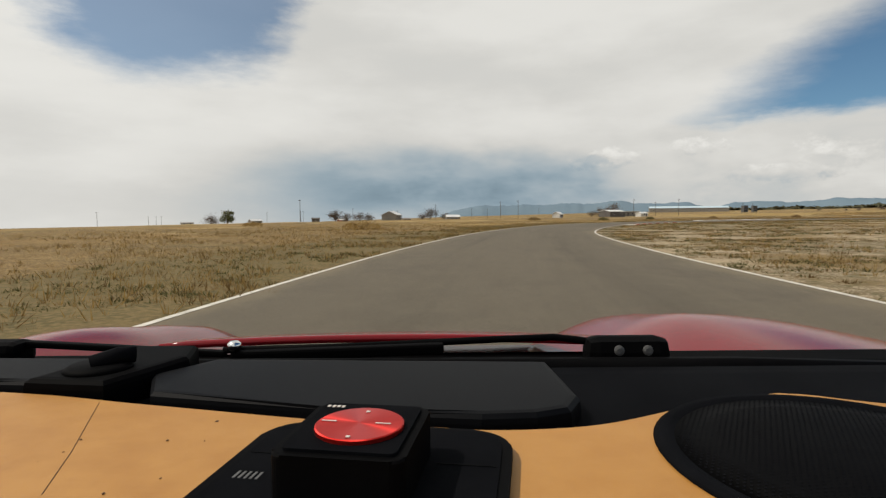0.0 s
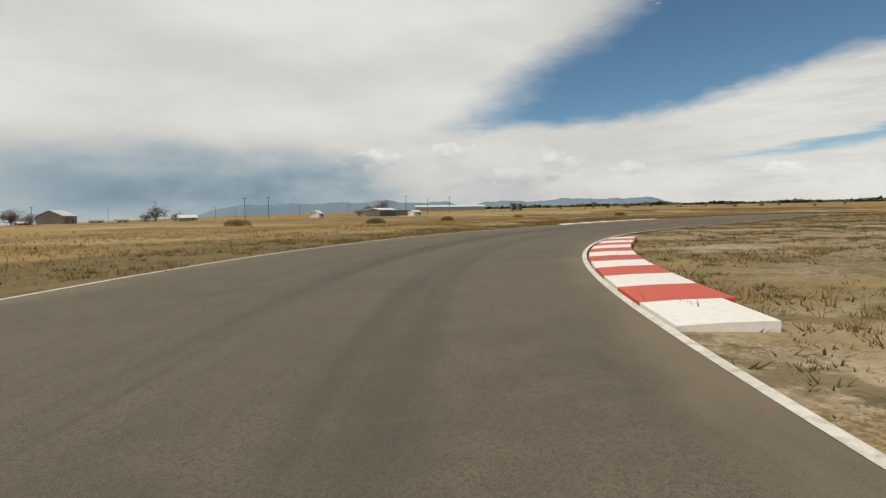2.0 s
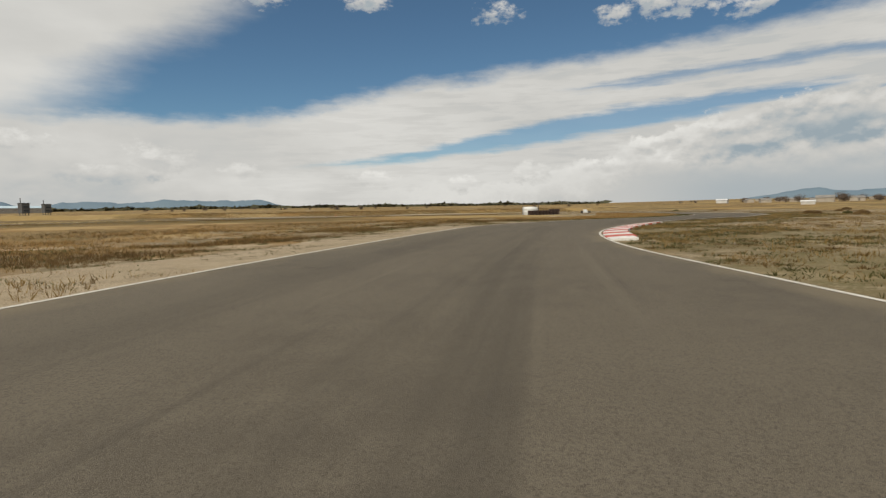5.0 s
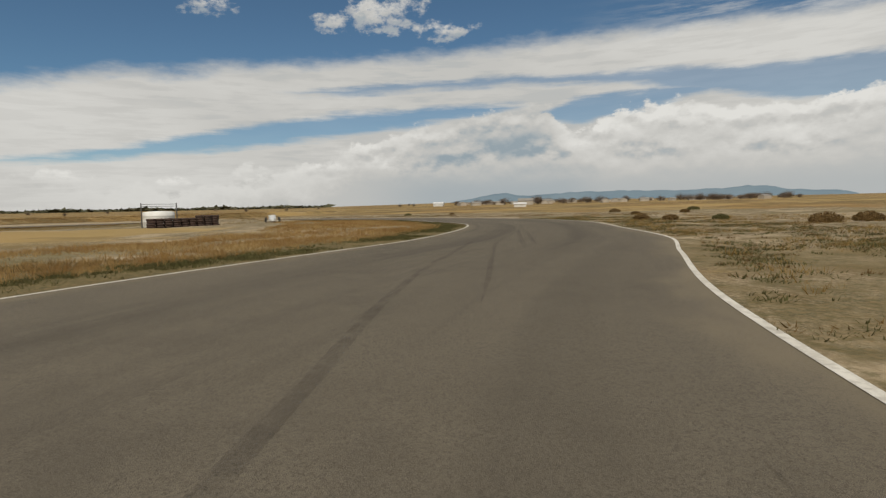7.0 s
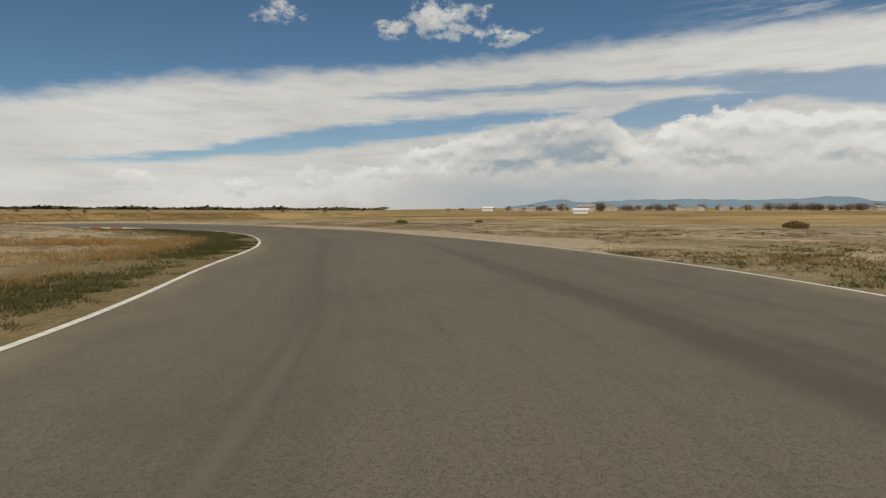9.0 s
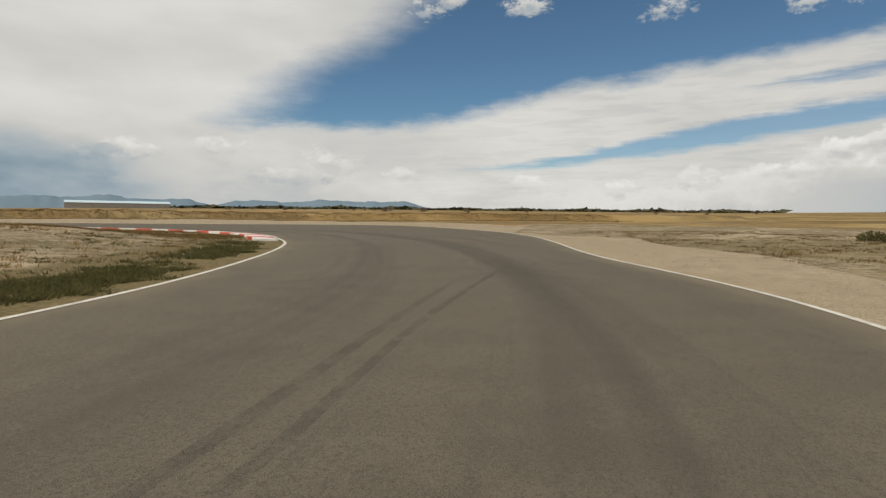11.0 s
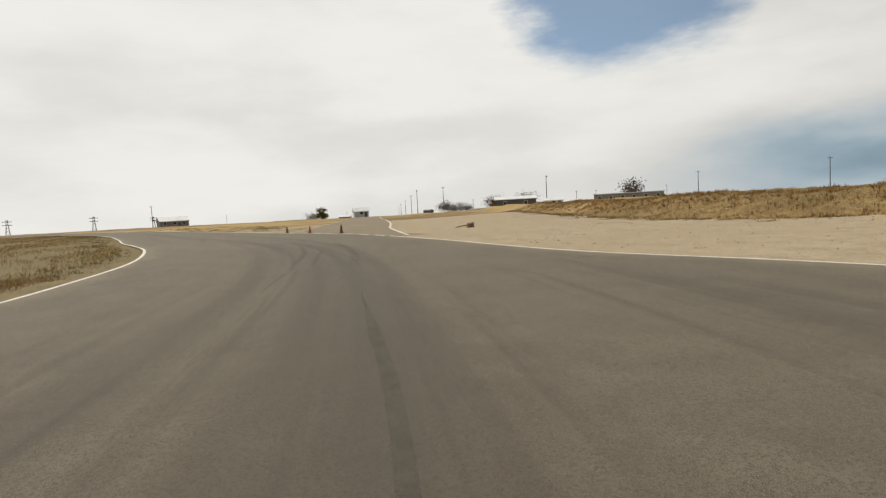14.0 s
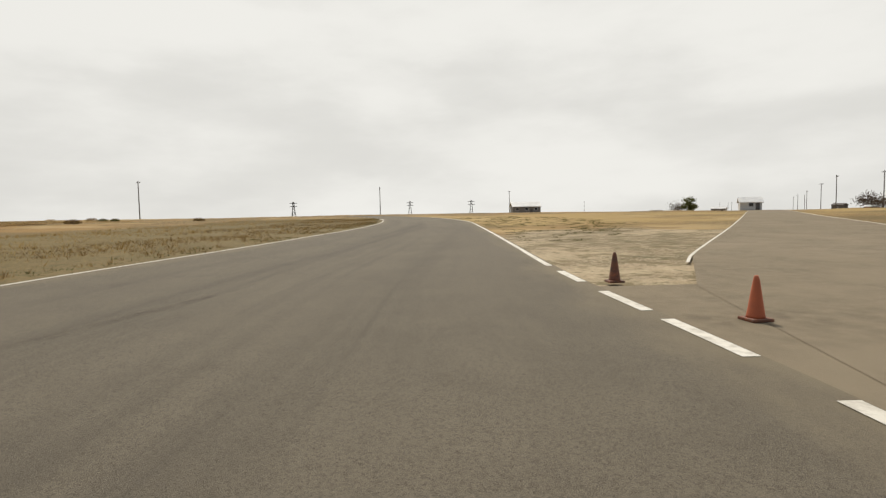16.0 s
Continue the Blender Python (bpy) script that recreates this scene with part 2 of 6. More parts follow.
mixsky = WT.nodes.new("ShaderNodeMix")
mixsky.data_type = "RGBA"
WT.links.new(cover, mixsky.inputs["Factor"])
deep = WT.nodes.new("ShaderNodeVectorMath")
deep.operation = "MULTIPLY"
WT.links.new(sky.outputs[0], deep.inputs[0])
deep.inputs[1].default_value = (0.64, 0.80, 0.80)
WT.links.new(deep.outputs[0], mixsky.inputs["A"])
WT.links.new(cl.outputs[0], mixsky.inputs["B"])
bg = WT.nodes.new("ShaderNodeBackground")
bg.inputs["Strength"].default_value = 0.1
WT.links.new(mixsky.outputs["Result"], bg.inputs["Color"])
wout = WT.nodes.new("ShaderNodeOutputWorld")
WT.links.new(bg.outputs[0], wout.inputs[0])

sun_data = bpy.data.lights.new("sun", "SUN")
sun_data.energy, sun_data.angle, sun_data.color = 3.0, radians(0.55), (1.0, 0.94, 0.84)
sun = new("sun", sun_data)
sun.matrix_world = look((0, 0, 60), (-math.sin(SUN_AZ) * math.cos(SUN_EL), -math.cos(SUN_AZ) * math.cos(SUN_EL), 60 - math.sin(SUN_EL)))


# ---------------------------------------------------------------- materials
def material(name, colors, scales=(0.3, 4.0), rough=0.85, metal=0.0, bump=0.3, bump_scale=40.0, detail=6.0, spec=0.4, contrast=(0.35, 0.65), stretch=(1, 1, 1), per_object=0.0, world_space=True, coat=0.0):
    """Principled surface whose colour wanders between the given colours at two scales, with fine relief."""
    m = bpy.data.materials.new(name)
    m.use_nodes = True
    t = m.node_tree
    b = t.nodes["Principled BSDF"]
    b.inputs["Roughness"].default_value, b.inputs["Metallic"].default_value = rough, metal
    b.inputs["Specular IOR Level"].default_value = spec
    b.inputs["Coat Weight"].default_value = coat
    geo = t.nodes.new("ShaderNodeNewGeometry")
    tc = t.nodes.new("ShaderNodeTexCoord")
    mp = t.nodes.new("ShaderNodeMapping")
    mp.inputs["Scale"].default_value = stretch
    t.links.new(geo.outputs["Position"] if world_space else tc.outputs["Object"], mp.inputs[0])

    def noise_at(s, d=detail):
        n = t.nodes.new("ShaderNodeTexNoise")
        n.inputs["Scale"].default_value, n.inputs["Detail"].default_value, n.inputs["Roughness"].default_value = s, d, 0.62
        t.links.new(mp.outputs[0], n.inputs["Vector"])
        return n.outputs["Fac"]

    last = None
    for i, col in enumerate(colors):
        if last is None:
            rgb = t.nodes.new("ShaderNodeRGB")
            rgb.outputs[0].default_value = (*col, 1)
            last = rgb.outputs[0]
            continue
        s = scales[(i - 1) % len(scales)]
        r = t.nodes.new("ShaderNodeMapRange")
        r.inputs[1].default_value, r.inputs[2].default_value = contrast
        t.links.new(noise_at(s * (1 + 0.17 * i)), r.inputs[0])
        mx = t.nodes.new("ShaderNodeMix")
        mx.data_type = "RGBA"
        t.links.new(r.outputs[0], mx.inputs["Factor"])
        t.links.new(last, mx.inputs["A"])
        mx.inputs["B"].default_value = (*col, 1)
        last = mx.outputs["Result"]
    if per_object:
        info = t.nodes.new("ShaderNodeObjectInfo")
        hs = t.nodes.new("ShaderNodeHueSaturation")
        r = t.nodes.new("ShaderNodeMapRange")
        r.inputs[3].default_value, r.inputs[4].default_value = 1 - per_object, 1 + per_object
        t.links.new(info.outputs["Random"], r.inputs[0])
        t.links.new(r.outputs[0], hs.inputs["Value"])
        t.links.new(last, hs.inputs["Color"])
        last = hs.outputs[0]
    t.links.new(last, b.inputs["Base Color"])
    if bump:
        bp = t.nodes.new("ShaderNodeBump")
        bp.inputs["Strength"].default_value, bp.inputs["Distance"].default_value = bump, 0.02
        t.links.new(noise_at(bump_scale, 4.0), bp.inputs["Height"])
        t.links.new(bp.outputs[0], b.inputs["Normal"])
    return m


def wander(t, vec, colors, scales, contrast, detail=10):
    """Colour that wanders between the given ones, each at its own scale."""
    last = None
    for i, col in enumerate(colors):
        rgb = t.nodes.new("ShaderNodeRGB")
        rgb.outputs[0].default_value = (*col, 1)
        if last is None:
            last = rgb.outputs[0]
            continue
        n = t.nodes.new("ShaderNodeTexNoise")
        n.inputs["Scale"].default_value, n.inputs["Detail"].default_value, n.inputs["Roughness"].default_value = scales[i - 1], detail, 0.62
        t.links.new(vec, n.inputs["Vector"])
        r = t.nodes.new("ShaderNodeMapRange")
        r.inputs[1].default_value, r.inputs[2].default_value = contrast
        t.links.new(n.outputs["Fac"], r.inputs[0])
        mx = t.nodes.new("ShaderNodeMix")
        mx.data_type = "RGBA"
        t.links.new(r.outputs[0], mx.inputs["Factor"])
        t.links.new(last, mx.inputs["A"])
        t.links.new(rgb.outputs[0], mx.inputs["B"])
        last = mx.outputs["Result"]
    return last


def soil_material():
    """Dry grass litter, giving way to bare sandy earth with scrub litter where the soil map says so."""
    m = material("dry_prairie", [(0.2, 0.13, 0.06)], bump=1.0, bump_scale=9, detail=10, spec=0.1)
    t = m.node_tree
    b = t.nodes["Principled BSDF"]
    geo = t.nodes.new("ShaderNodeNewGeometry")
    mp = t.nodes.new("ShaderNodeMapping")
    t.links.new(geo.outputs["Position"], mp.inputs[0])
    field = wander(t, mp.outputs[0], [(0.225, 0.138, 0.048), (0.30, 0.195, 0.072), (0.12, 0.072, 0.028), (0.095, 0.08, 0.028), (0.31, 0.215, 0.09), (0.115, 0.072, 0.032), (0.33, 0.235, 0.11), (0.09, 0.062, 0.03)], (0.09, 0.045, 0.16, 0.9, 3.0, 11.0, 26.0), (0.48, 0.60))
    bare = wander(t, mp.outputs[0], [(0.335, 0.262, 0.165), (0.27, 0.205, 0.125), (0.155, 0.112, 0.058), (0.105, 0.092, 0.04), (0.37, 0.30, 0.20), (0.16, 0.118, 0.068), (0.39, 0.32, 0.22), (0.12, 0.095, 0.055)], (0.2, 0.55, 0.9, 2.4, 6.0, 14.0, 30.0), (0.50, 0.60))
    def layer(last, factor, col, by=None):
        """Lays a colour, or another wandering colour, over what is there."""
        mx = t.nodes.new("ShaderNodeMix")
        mx.data_type = "RGBA"
        t.links.new(factor, mx.inputs["Factor"]), t.links.new(last, mx.inputs["A"])
        if by is None:
            mx.inputs["B"].default_value = (*col, 1)
        else:
            t.links.new(by, mx.inputs["B"])
        return mx.outputs["Result"]

    def spots(scale, lo, hi, top, name=""):
        n = t.nodes.new("ShaderNodeTexNoise")
        n.inputs["Scale"].default_value, n.inputs["Detail"].default_value, n.inputs["Roughness"].default_value = scale, 9, 0.6
        t.links.new(mp.outputs[0], n.inputs["Vector"])
        v = n.outputs["Fac"]
        if name:
            at = t.nodes.new("ShaderNodeAttribute")
            at.attribute_name = name
            ad = t.nodes.new("ShaderNodeMath")
            ad.operation = "ADD"
            t.links.new(at.outputs["Fac"], ad.inputs[0]), t.links.new(v, ad.inputs[1])
            v = ad.outputs[0]
        r = t.nodes.new("ShaderNodeMapRange")
        r.inputs[1].default_value, r.inputs[2].default_value, r.inputs[4].default_value = lo, hi, top
        t.links.new(v, r.inputs[0])
        return r.outputs[0]

    sand = wander(t, mp.outputs[0], [(0.44, 0.352, 0.232), (0.36, 0.28, 0.178), (0.47, 0.385, 0.265), (0.29, 0.222, 0.14)], (0.8, 5.0, 22.0), (0.46, 0.66))
    bare = layer(bare, spots(0.17, 0.50, 0.58, 0.85), None, sand)
    bare = layer(bare, spots(1.0, 0.53, 0.60, 0.72), (0.135, 0.104, 0.050))
    bare = layer(bare, spots(3.6, 0.56, 0.62, 0.65), (0.105, 0.092, 0.040))
    rank = wander(t, mp.outputs[0], [(0.115, 0.092, 0.040), (0.165, 0.118, 0.052), (0.075, 0.068, 0.028), (0.21, 0.15, 0.07)], (0.4, 1.6, 9.0), (0.45, 0.65))
    field = layer(field, spots(0.035, 0.50, 0.60, 0.6), (0.30, 0.175, 0.062))
    field = layer(field, spots(0.011, 0.49, 0.56, 0.7), (0.37, 0.262, 0.108))
    field = layer(field, spots(0.024, 0.54, 0.60, 0.72), (0.135, 0.098, 0.042))
    field = layer(field, spots(0.06, 0.55, 0.62, 0.6), (0.40, 0.30, 0.15))
    bare = layer(bare, spots(0.05, 0.54, 0.62, 0.6), (0.155, 0.128, 0.056))
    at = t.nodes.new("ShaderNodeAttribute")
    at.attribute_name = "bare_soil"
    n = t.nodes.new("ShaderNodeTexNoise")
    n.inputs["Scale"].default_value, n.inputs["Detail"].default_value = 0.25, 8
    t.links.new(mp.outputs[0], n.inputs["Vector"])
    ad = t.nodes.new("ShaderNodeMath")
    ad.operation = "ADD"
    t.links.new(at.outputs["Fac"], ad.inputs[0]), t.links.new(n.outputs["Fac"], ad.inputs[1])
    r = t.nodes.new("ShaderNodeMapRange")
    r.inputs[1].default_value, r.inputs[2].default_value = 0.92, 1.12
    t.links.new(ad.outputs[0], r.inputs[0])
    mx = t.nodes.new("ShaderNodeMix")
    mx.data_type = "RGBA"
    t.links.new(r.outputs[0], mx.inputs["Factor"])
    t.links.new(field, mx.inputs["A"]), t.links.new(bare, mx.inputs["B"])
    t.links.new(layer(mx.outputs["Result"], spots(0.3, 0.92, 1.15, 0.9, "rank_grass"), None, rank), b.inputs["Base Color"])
    return m


M_GROUND = soil_material()
M_ASPHALT = material("worn_asphalt", [(0.104, 0.087, 0.061), (0.136, 0.114, 0.082), (0.076, 0.063, 0.045), (0.125, 0.105, 0.075), (0.055, 0.046, 0.034), (0.185, 0.158, 0.118)], (0.07, 0.22, 0.9, 30.0, 120.0), rough=0.85, bump=0.45, bump_scale=160, spec=0.22, contrast=(0.44, 0.62))
def trafficked(m):
    """Wear along the road: darker rubbered lanes and seams, pale dust gathered towards the edges."""
    t = m.node_tree
    b = t.nodes["Principled BSDF"]

    def value(name):
        at = t.nodes.new("ShaderNodeAttribute")
        at.attribute_name = name
        return at.outputs["Fac"]

    def calc(op, a, c):
        n = t.nodes.new("ShaderNodeMath")
        n.operation = op
        for i, v in enumerate((a, c)):
            if isinstance(v, (int, float)):
                n.inputs[i].default_value = v
            else:
                t.links.new(v, n.inputs[i])
        return n.outputs[0]

    def span_of(v, lo, hi, a, c):
        r = t.nodes.new("ShaderNodeMapRange")
        r.interpolation_type = "SMOOTHSTEP"
        t.links.new(v, r.inputs[0])
        for i, q in enumerate((lo, hi, a, c)):
            r.inputs[i + 1].default_value = q
        return r.outputs[0]

    def streaky(sx, sy, detail):
        c = t.nodes.new("ShaderNodeCombineXYZ")
        t.links.new(calc("MULTIPLY", value("offset"), sx), c.inputs[0])
        t.links.new(calc("MULTIPLY", value("along"), sy), c.inputs[1])
        n = t.nodes.new("ShaderNodeTexNoise")
        n.inputs["Scale"].default_value, n.inputs["Detail"].default_value, n.inputs["Roughness"].default_value = 1.0, detail, 0.6
        t.links.new(c.outputs[0], n.inputs["Vector"])
        return n.outputs["Fac"]

    def blend(last, factor, col):
        mx = t.nodes.new("ShaderNodeMix")
        mx.data_type = "RGBA"
        t.links.new(factor, mx.inputs["Factor"]), t.links.new(last, mx.inputs["A"])
        mx.inputs["B"].default_value = (*col, 1)
        return mx.outputs["Result"]

    last = b.inputs["Base Color"].links[0].from_socket
    lane = span_of(value("margin"), 1.2, 3.6, 0.25, 1.0)
    last = blend(last, calc("MULTIPLY", lane, span_of(streaky(0.55, 0.012, 4), 0.46, 0.66, 0.0, 0.62)), (0.062, 0.053, 0.040))
    last = blend(last, calc("MULTIPLY", lane, span_of(streaky(3.2, 0.05, 5), 0.54, 0.74, 0.0, 0.32)), (0.048, 0.042, 0.034))
    last = blend(last, span_of(streaky(1.6, 0.03, 6), 0.40, 0.24, 0.0, 0.5), (0.165, 0.142, 0.106))
    dust = calc("ADD", value("margin"), calc("MULTIPLY", streaky(0.9, 0.35, 6), 2.2))
    last = blend(last, span_of(dust, 2.0, 0.95, 0.0, 0.8), (0.195, 0.160, 0.108))
    t.links.new(last, b.inputs["Base Color"])


trafficked(M_ASPHALT)
M_DUSTY = material("dusty_asphalt", [(0.20, 0.163, 0.112), (0.25, 0.205, 0.145), (0.15, 0.122, 0.085), (0.22, 0.18, 0.125)], (0.07, 0.4, 2.5, 40.0), rough=0.9, bump=0.5, bump_scale=80, spec=0.15, contrast=(0.4, 0.66))
M_DRUM = material("rusty_brown_drum", [(0.055, 0.033, 0.024), (0.085, 0.045, 0.03), (0.035, 0.024, 0.02)], (0.8, 6.0), rough=0.8, bump=0.3, bump_scale=20)
M_TAR = material("crack_tar", [(0.028, 0.025, 0.022), (0.05, 0.044, 0.038)], (2.0, 15.0), rough=0.6, bump=0.2)
M_STUMP = material("brown_dead_wood", [(0.20, 0.115, 0.06), (0.13, 0.075, 0.04)], (2.0, 12.0), bump=0.6, bump_scale=14)
M_LINE = material("worn_white_line", [(0.66, 0.63, 0.56), (0.5, 0.47, 0.4), (0.30, 0.27, 0.22)], (0.8, 6.0), rough=0.7, bump=0.1, contrast=(0.45, 0.8))
M_WHITE = material("kerb_white_paint", [(0.74, 0.72, 0.68), (0.68, 0.66, 0.62), (0.60, 0.575, 0.53)], (1.2, 8.0), rough=0.6, bump=0.2, contrast=(0.45, 0.8), per_object=0.05)
M_RED = material("kerb_red_paint", [(0.52, 0.085, 0.05), (0.48, 0.09, 0.055), (0.42, 0.10, 0.07)], (1.2, 8.0), rough=0.6, bump=0.2, contrast=(0.45, 0.8), per_object=0.07)
M_CONCRETE = material("worn_pale_concrete", [(0.40, 0.34, 0.26), (0.32, 0.27, 0.205), (0.46, 0.36, 0.29)], (1.2, 8.0), rough=0.85, bump=0.3, per_object=0.06)
M_DIRT = material("pale_gravelly_dirt", [(0.36, 0.285, 0.185), (0.43, 0.35, 0.24), (0.25, 0.19, 0.118), (0.33, 0.26, 0.168), (0.47, 0.395, 0.28), (0.21, 0.162, 0.102)], (0.2, 0.9, 3.0, 12.0, 28.0), bump=1.0, bump_scale=18, spec=0.1, contrast=(0.46, 0.62))
M_RUBBER = material("tyre_rubber_streak", [(0.045, 0.04, 0.035), (0.085, 0.075, 0.064)], (0.9, 7.0), rough=0.9, bump=0.2, contrast=(0.4, 0.6))
def see_through(m, scale, lo, hi):
    """Worn thin: the stain covers only part of what lies under it."""
    t = m.node_tree
    b = t.nodes["Principled BSDF"]
    geo = t.nodes.new("ShaderNodeNewGeometry")
    n = t.nodes.new("ShaderNodeTexNoise")
    n.inputs["Scale"].default_value, n.inputs["Detail"].default_value = scale, 5
    t.links.new(geo.outputs["Position"], n.inputs["Vector"])
    r = t.nodes.new("ShaderNodeMapRange")
    r.inputs[1].default_value, r.inputs[2].default_value, r.inputs[3].default_value, r.inputs[4].default_value = 0.3, 0.7, lo, hi
    t.links.new(n.outputs["Fac"], r.inputs[0])
    t.links.new(r.outputs[0], b.inputs["Alpha"])


see_through(M_RUBBER, 3.5, 0.0, 0.27)
M_PATCH = material("dark_seal_patch", [(0.052, 0.047, 0.041), (0.075, 0.067, 0.057)], (0.7, 5.0), rough=0.85, bump=0.3, contrast=(0.4, 0.65))
see_through(M_PATCH, 3.0, 0.05, 0.6)
M_STRAW = material("straw_grass", [(0.33, 0.215, 0.072), (0.185, 0.11, 0.038), (0.37, 0.255, 0.10)], (0.06, 0.7), bump=0, spec=0.1)
M_AMBER = material("amber_dry_grass", [(0.40, 0.255, 0.095), (0.52, 0.385, 0.18), (0.28, 0.155, 0.055)], (0.16, 0.5), bump=0, spec=0.1)
M_BROWN = material("brown_dry_grass", [(0.19, 0.12, 0.05), (0.27, 0.178, 0.075), (0.125, 0.08, 0.035)], (0.06, 0.7), bump=0, spec=0.1)
M_GREEN = material("sage_green_weeds", [(0.105, 0.104, 0.038), (0.16, 0.15, 0.062), (0.088, 0.078, 0.032)], (0.3, 2.0), bump=0, spec=0.1)
def thin_leaf(m, amount):
    """Blades and leaves let part of the light through."""
    t = m.node_tree
    b = t.nodes["Principled BSDF"]
    tr = t.nodes.new("ShaderNodeBsdfTranslucent")
    t.links.new(b.inputs["Base Color"].links[0].from_socket, tr.inputs["Color"])
    mx = t.nodes.new("ShaderNodeMixShader")
    mx.inputs[0].default_value = amount
    t.links.new(b.outputs[0], mx.inputs[1]), t.links.new(tr.outputs[0], mx.inputs[2])
    t.links.new(mx.outputs[0], t.nodes["Material Output"].inputs[0])


for m in (M_STRAW, M_AMBER, M_BROWN, M_GREEN):
    thin_leaf(m, 0.45)
M_BARK = material("grey_bark", [(0.14, 0.11, 0.085), (0.09, 0.07, 0.055)], (0.5, 6.0), bump=0.6, bump_scale=12)
M_LEAF = material("spring_leaves", [(0.13, 0.14, 0.045), (0.19, 0.18, 0.07), (0.09, 0.095, 0.035)], (0.3, 2.0), bump=0, spec=0.1)
thin_leaf(M_LEAF, 0.4)
M_TWIG = material("bare_twigs", [(0.15, 0.11, 0.08), (0.10, 0.075, 0.055)], (0.3, 2.0), bump=0, spec=0.1)
M_POLE = material("weathered_pole_wood", [(0.13, 0.105, 0.085), (0.09, 0.072, 0.06)], (0.5, 4.0), bump=0.3)
M_ROOF = material("pale_metal_roof", [(0.72, 0.72, 0.71), (0.58, 0.58, 0.57)], (0.4, 3.0), rough=0.45, bump=0.1)
M_WALLG = material("grey_block_wall", [(0.27, 0.25, 0.22), (0.21, 0.195, 0.175)], (0.3, 2.5), bump=0.2)
M_WALLT = material("tan_wall", [(0.45, 0.40, 0.33), (0.36, 0.32, 0.26)], (0.3, 2.5), bump=0.2)
M_WALLW = material("white_wall", [(0.66, 0.65, 0.62), (0.55, 0.54, 0.51)], (0.3, 2.5), bump=0.2)
M_BARN = material("dark_barn_wall", [(0.135, 0.125, 0.115), (0.10, 0.09, 0.085)], (0.3, 2.5), bump=0.2)
M_GLASS = material("dark_window_glass", [(0.03, 0.035, 0.04)], rough=0.12, bump=0, spec=0.6)
M_STEEL = material("painted_steel", [(0.10, 0.10, 0.10), (0.07, 0.07, 0.07)], (1.0, 6.0), rough=0.55, bump=0.1)
M_FARWOOD = material("far_dark_woods", [(0.07, 0.072, 0.045), (0.10, 0.09, 0.055)], (0.01, 0.1), bump=0, spec=0.0)
M_STONE = material("pale_field_stone", [(0.27, 0.22, 0.155), (0.19, 0.155, 0.11), (0.31, 0.26, 0.19)], (1.5, 9.0), bump=0.4)
M_TANK = material("white_tank_plastic", [(0.76, 0.76, 0.73), (0.66, 0.65, 0.61)], (0.5, 3.0), rough=0.5, bump=0.05)
M_TYRE = material("old_tyre_rubber", [(0.035, 0.030, 0.027), (0.055, 0.046, 0.038)], (1.0, 8.0), rough=0.9, bump=0.4, bump_scale=20)
M_CONE = material("faded_orange_cone", [(0.52, 0.13, 0.05), (0.38, 0.10, 0.045)], (3.0, 12.0), rough=0.65, bump=0.1)
M_CONED = material("dirty_dark_cone", [(0.17, 0.07, 0.04), (0.27, 0.09, 0.045), (0.10, 0.055, 0.04)], (3.0, 12.0), rough=0.7, bump=0.1)
# the blue of distance haze is put into the mountains' base colour
M_MOUNT = material("haze_tinted_range", [(0.15, 0.21, 0.26), (0.175, 0.235, 0.28)], (0.002, 0.01), bump=0, spec=0.0)
M_BLUEROOF = material("pale_blue_sheet_roof", [(0.42, 0.55, 0.62), (0.50, 0.60, 0.66)], (0.1, 1.0), rough=0.5, bump=0.05)
M_CARW = material("white_car_paint", [(0.75, 0.73, 0.69), (0.68, 0.66, 0.62)], (1.0, 5.0), rough=0.3, bump=0, coat=0.5)
M_RUST = material("rusty_red_shed", [(0.30, 0.11, 0.07), (0.22, 0.09, 0.06)], (0.5, 3.0), bump=0.2)


# ---------------------------------------------------------------- mesh helpers
def link_mesh(name, verts, faces, mat, parent=None, label="", smooth=False):
    me = bpy.data.meshes.new(name)
    me.from_pydata([tuple(v) for v in verts], [], [tuple(f) for f in faces])
    me.materials.append(mat)
    if smooth:
        me.polygons.foreach_set("use_smooth", [True] * len(me.polygons))
    me.update()
    ob = new(name, me)
    if parent is not None:
        ob.parent = parent
    if label:
        tagged(ob, label)
    return ob


def part(name, bm, mat, parent, label="", smooth=False):
    me = bpy.data.meshes.new(name)
    bm.to_mesh(me)
    bm.free()
    me.materials.append(mat)
    if smooth:
        me.polygons.foreach_set("use_smooth", [True] * len(me.polygons))
    ob = new(name, me)
    if parent is not None:
        ob.parent = parent
    if label:
        tagged(ob, label)
    return ob


def box_bm(sx, sy, sz, x=0.0, y=0.0, z=0.0, bevel=0.0, turn=0.0, bm=None):
    """A box whose base centre is (x, y, z)."""
    own = bm is None
    bm = bm or bmesh.new()
    m = Matrix.Translation((x, y, z + sz / 2)) @ Matrix.Rotation(radians(turn), 4, "Z") @ Matrix.Diagonal((sx, sy, sz, 1))
    r = bmesh.ops.create_cube(bm, size=1, matrix=m)
    if bevel:
        edges = list({e for v in r["verts"] for e in v.link_edges})
        bmesh.ops.bevel(bm, geom=edges, offset=bevel, segments=2, affect="EDGES", profile=0.6)
    return bm


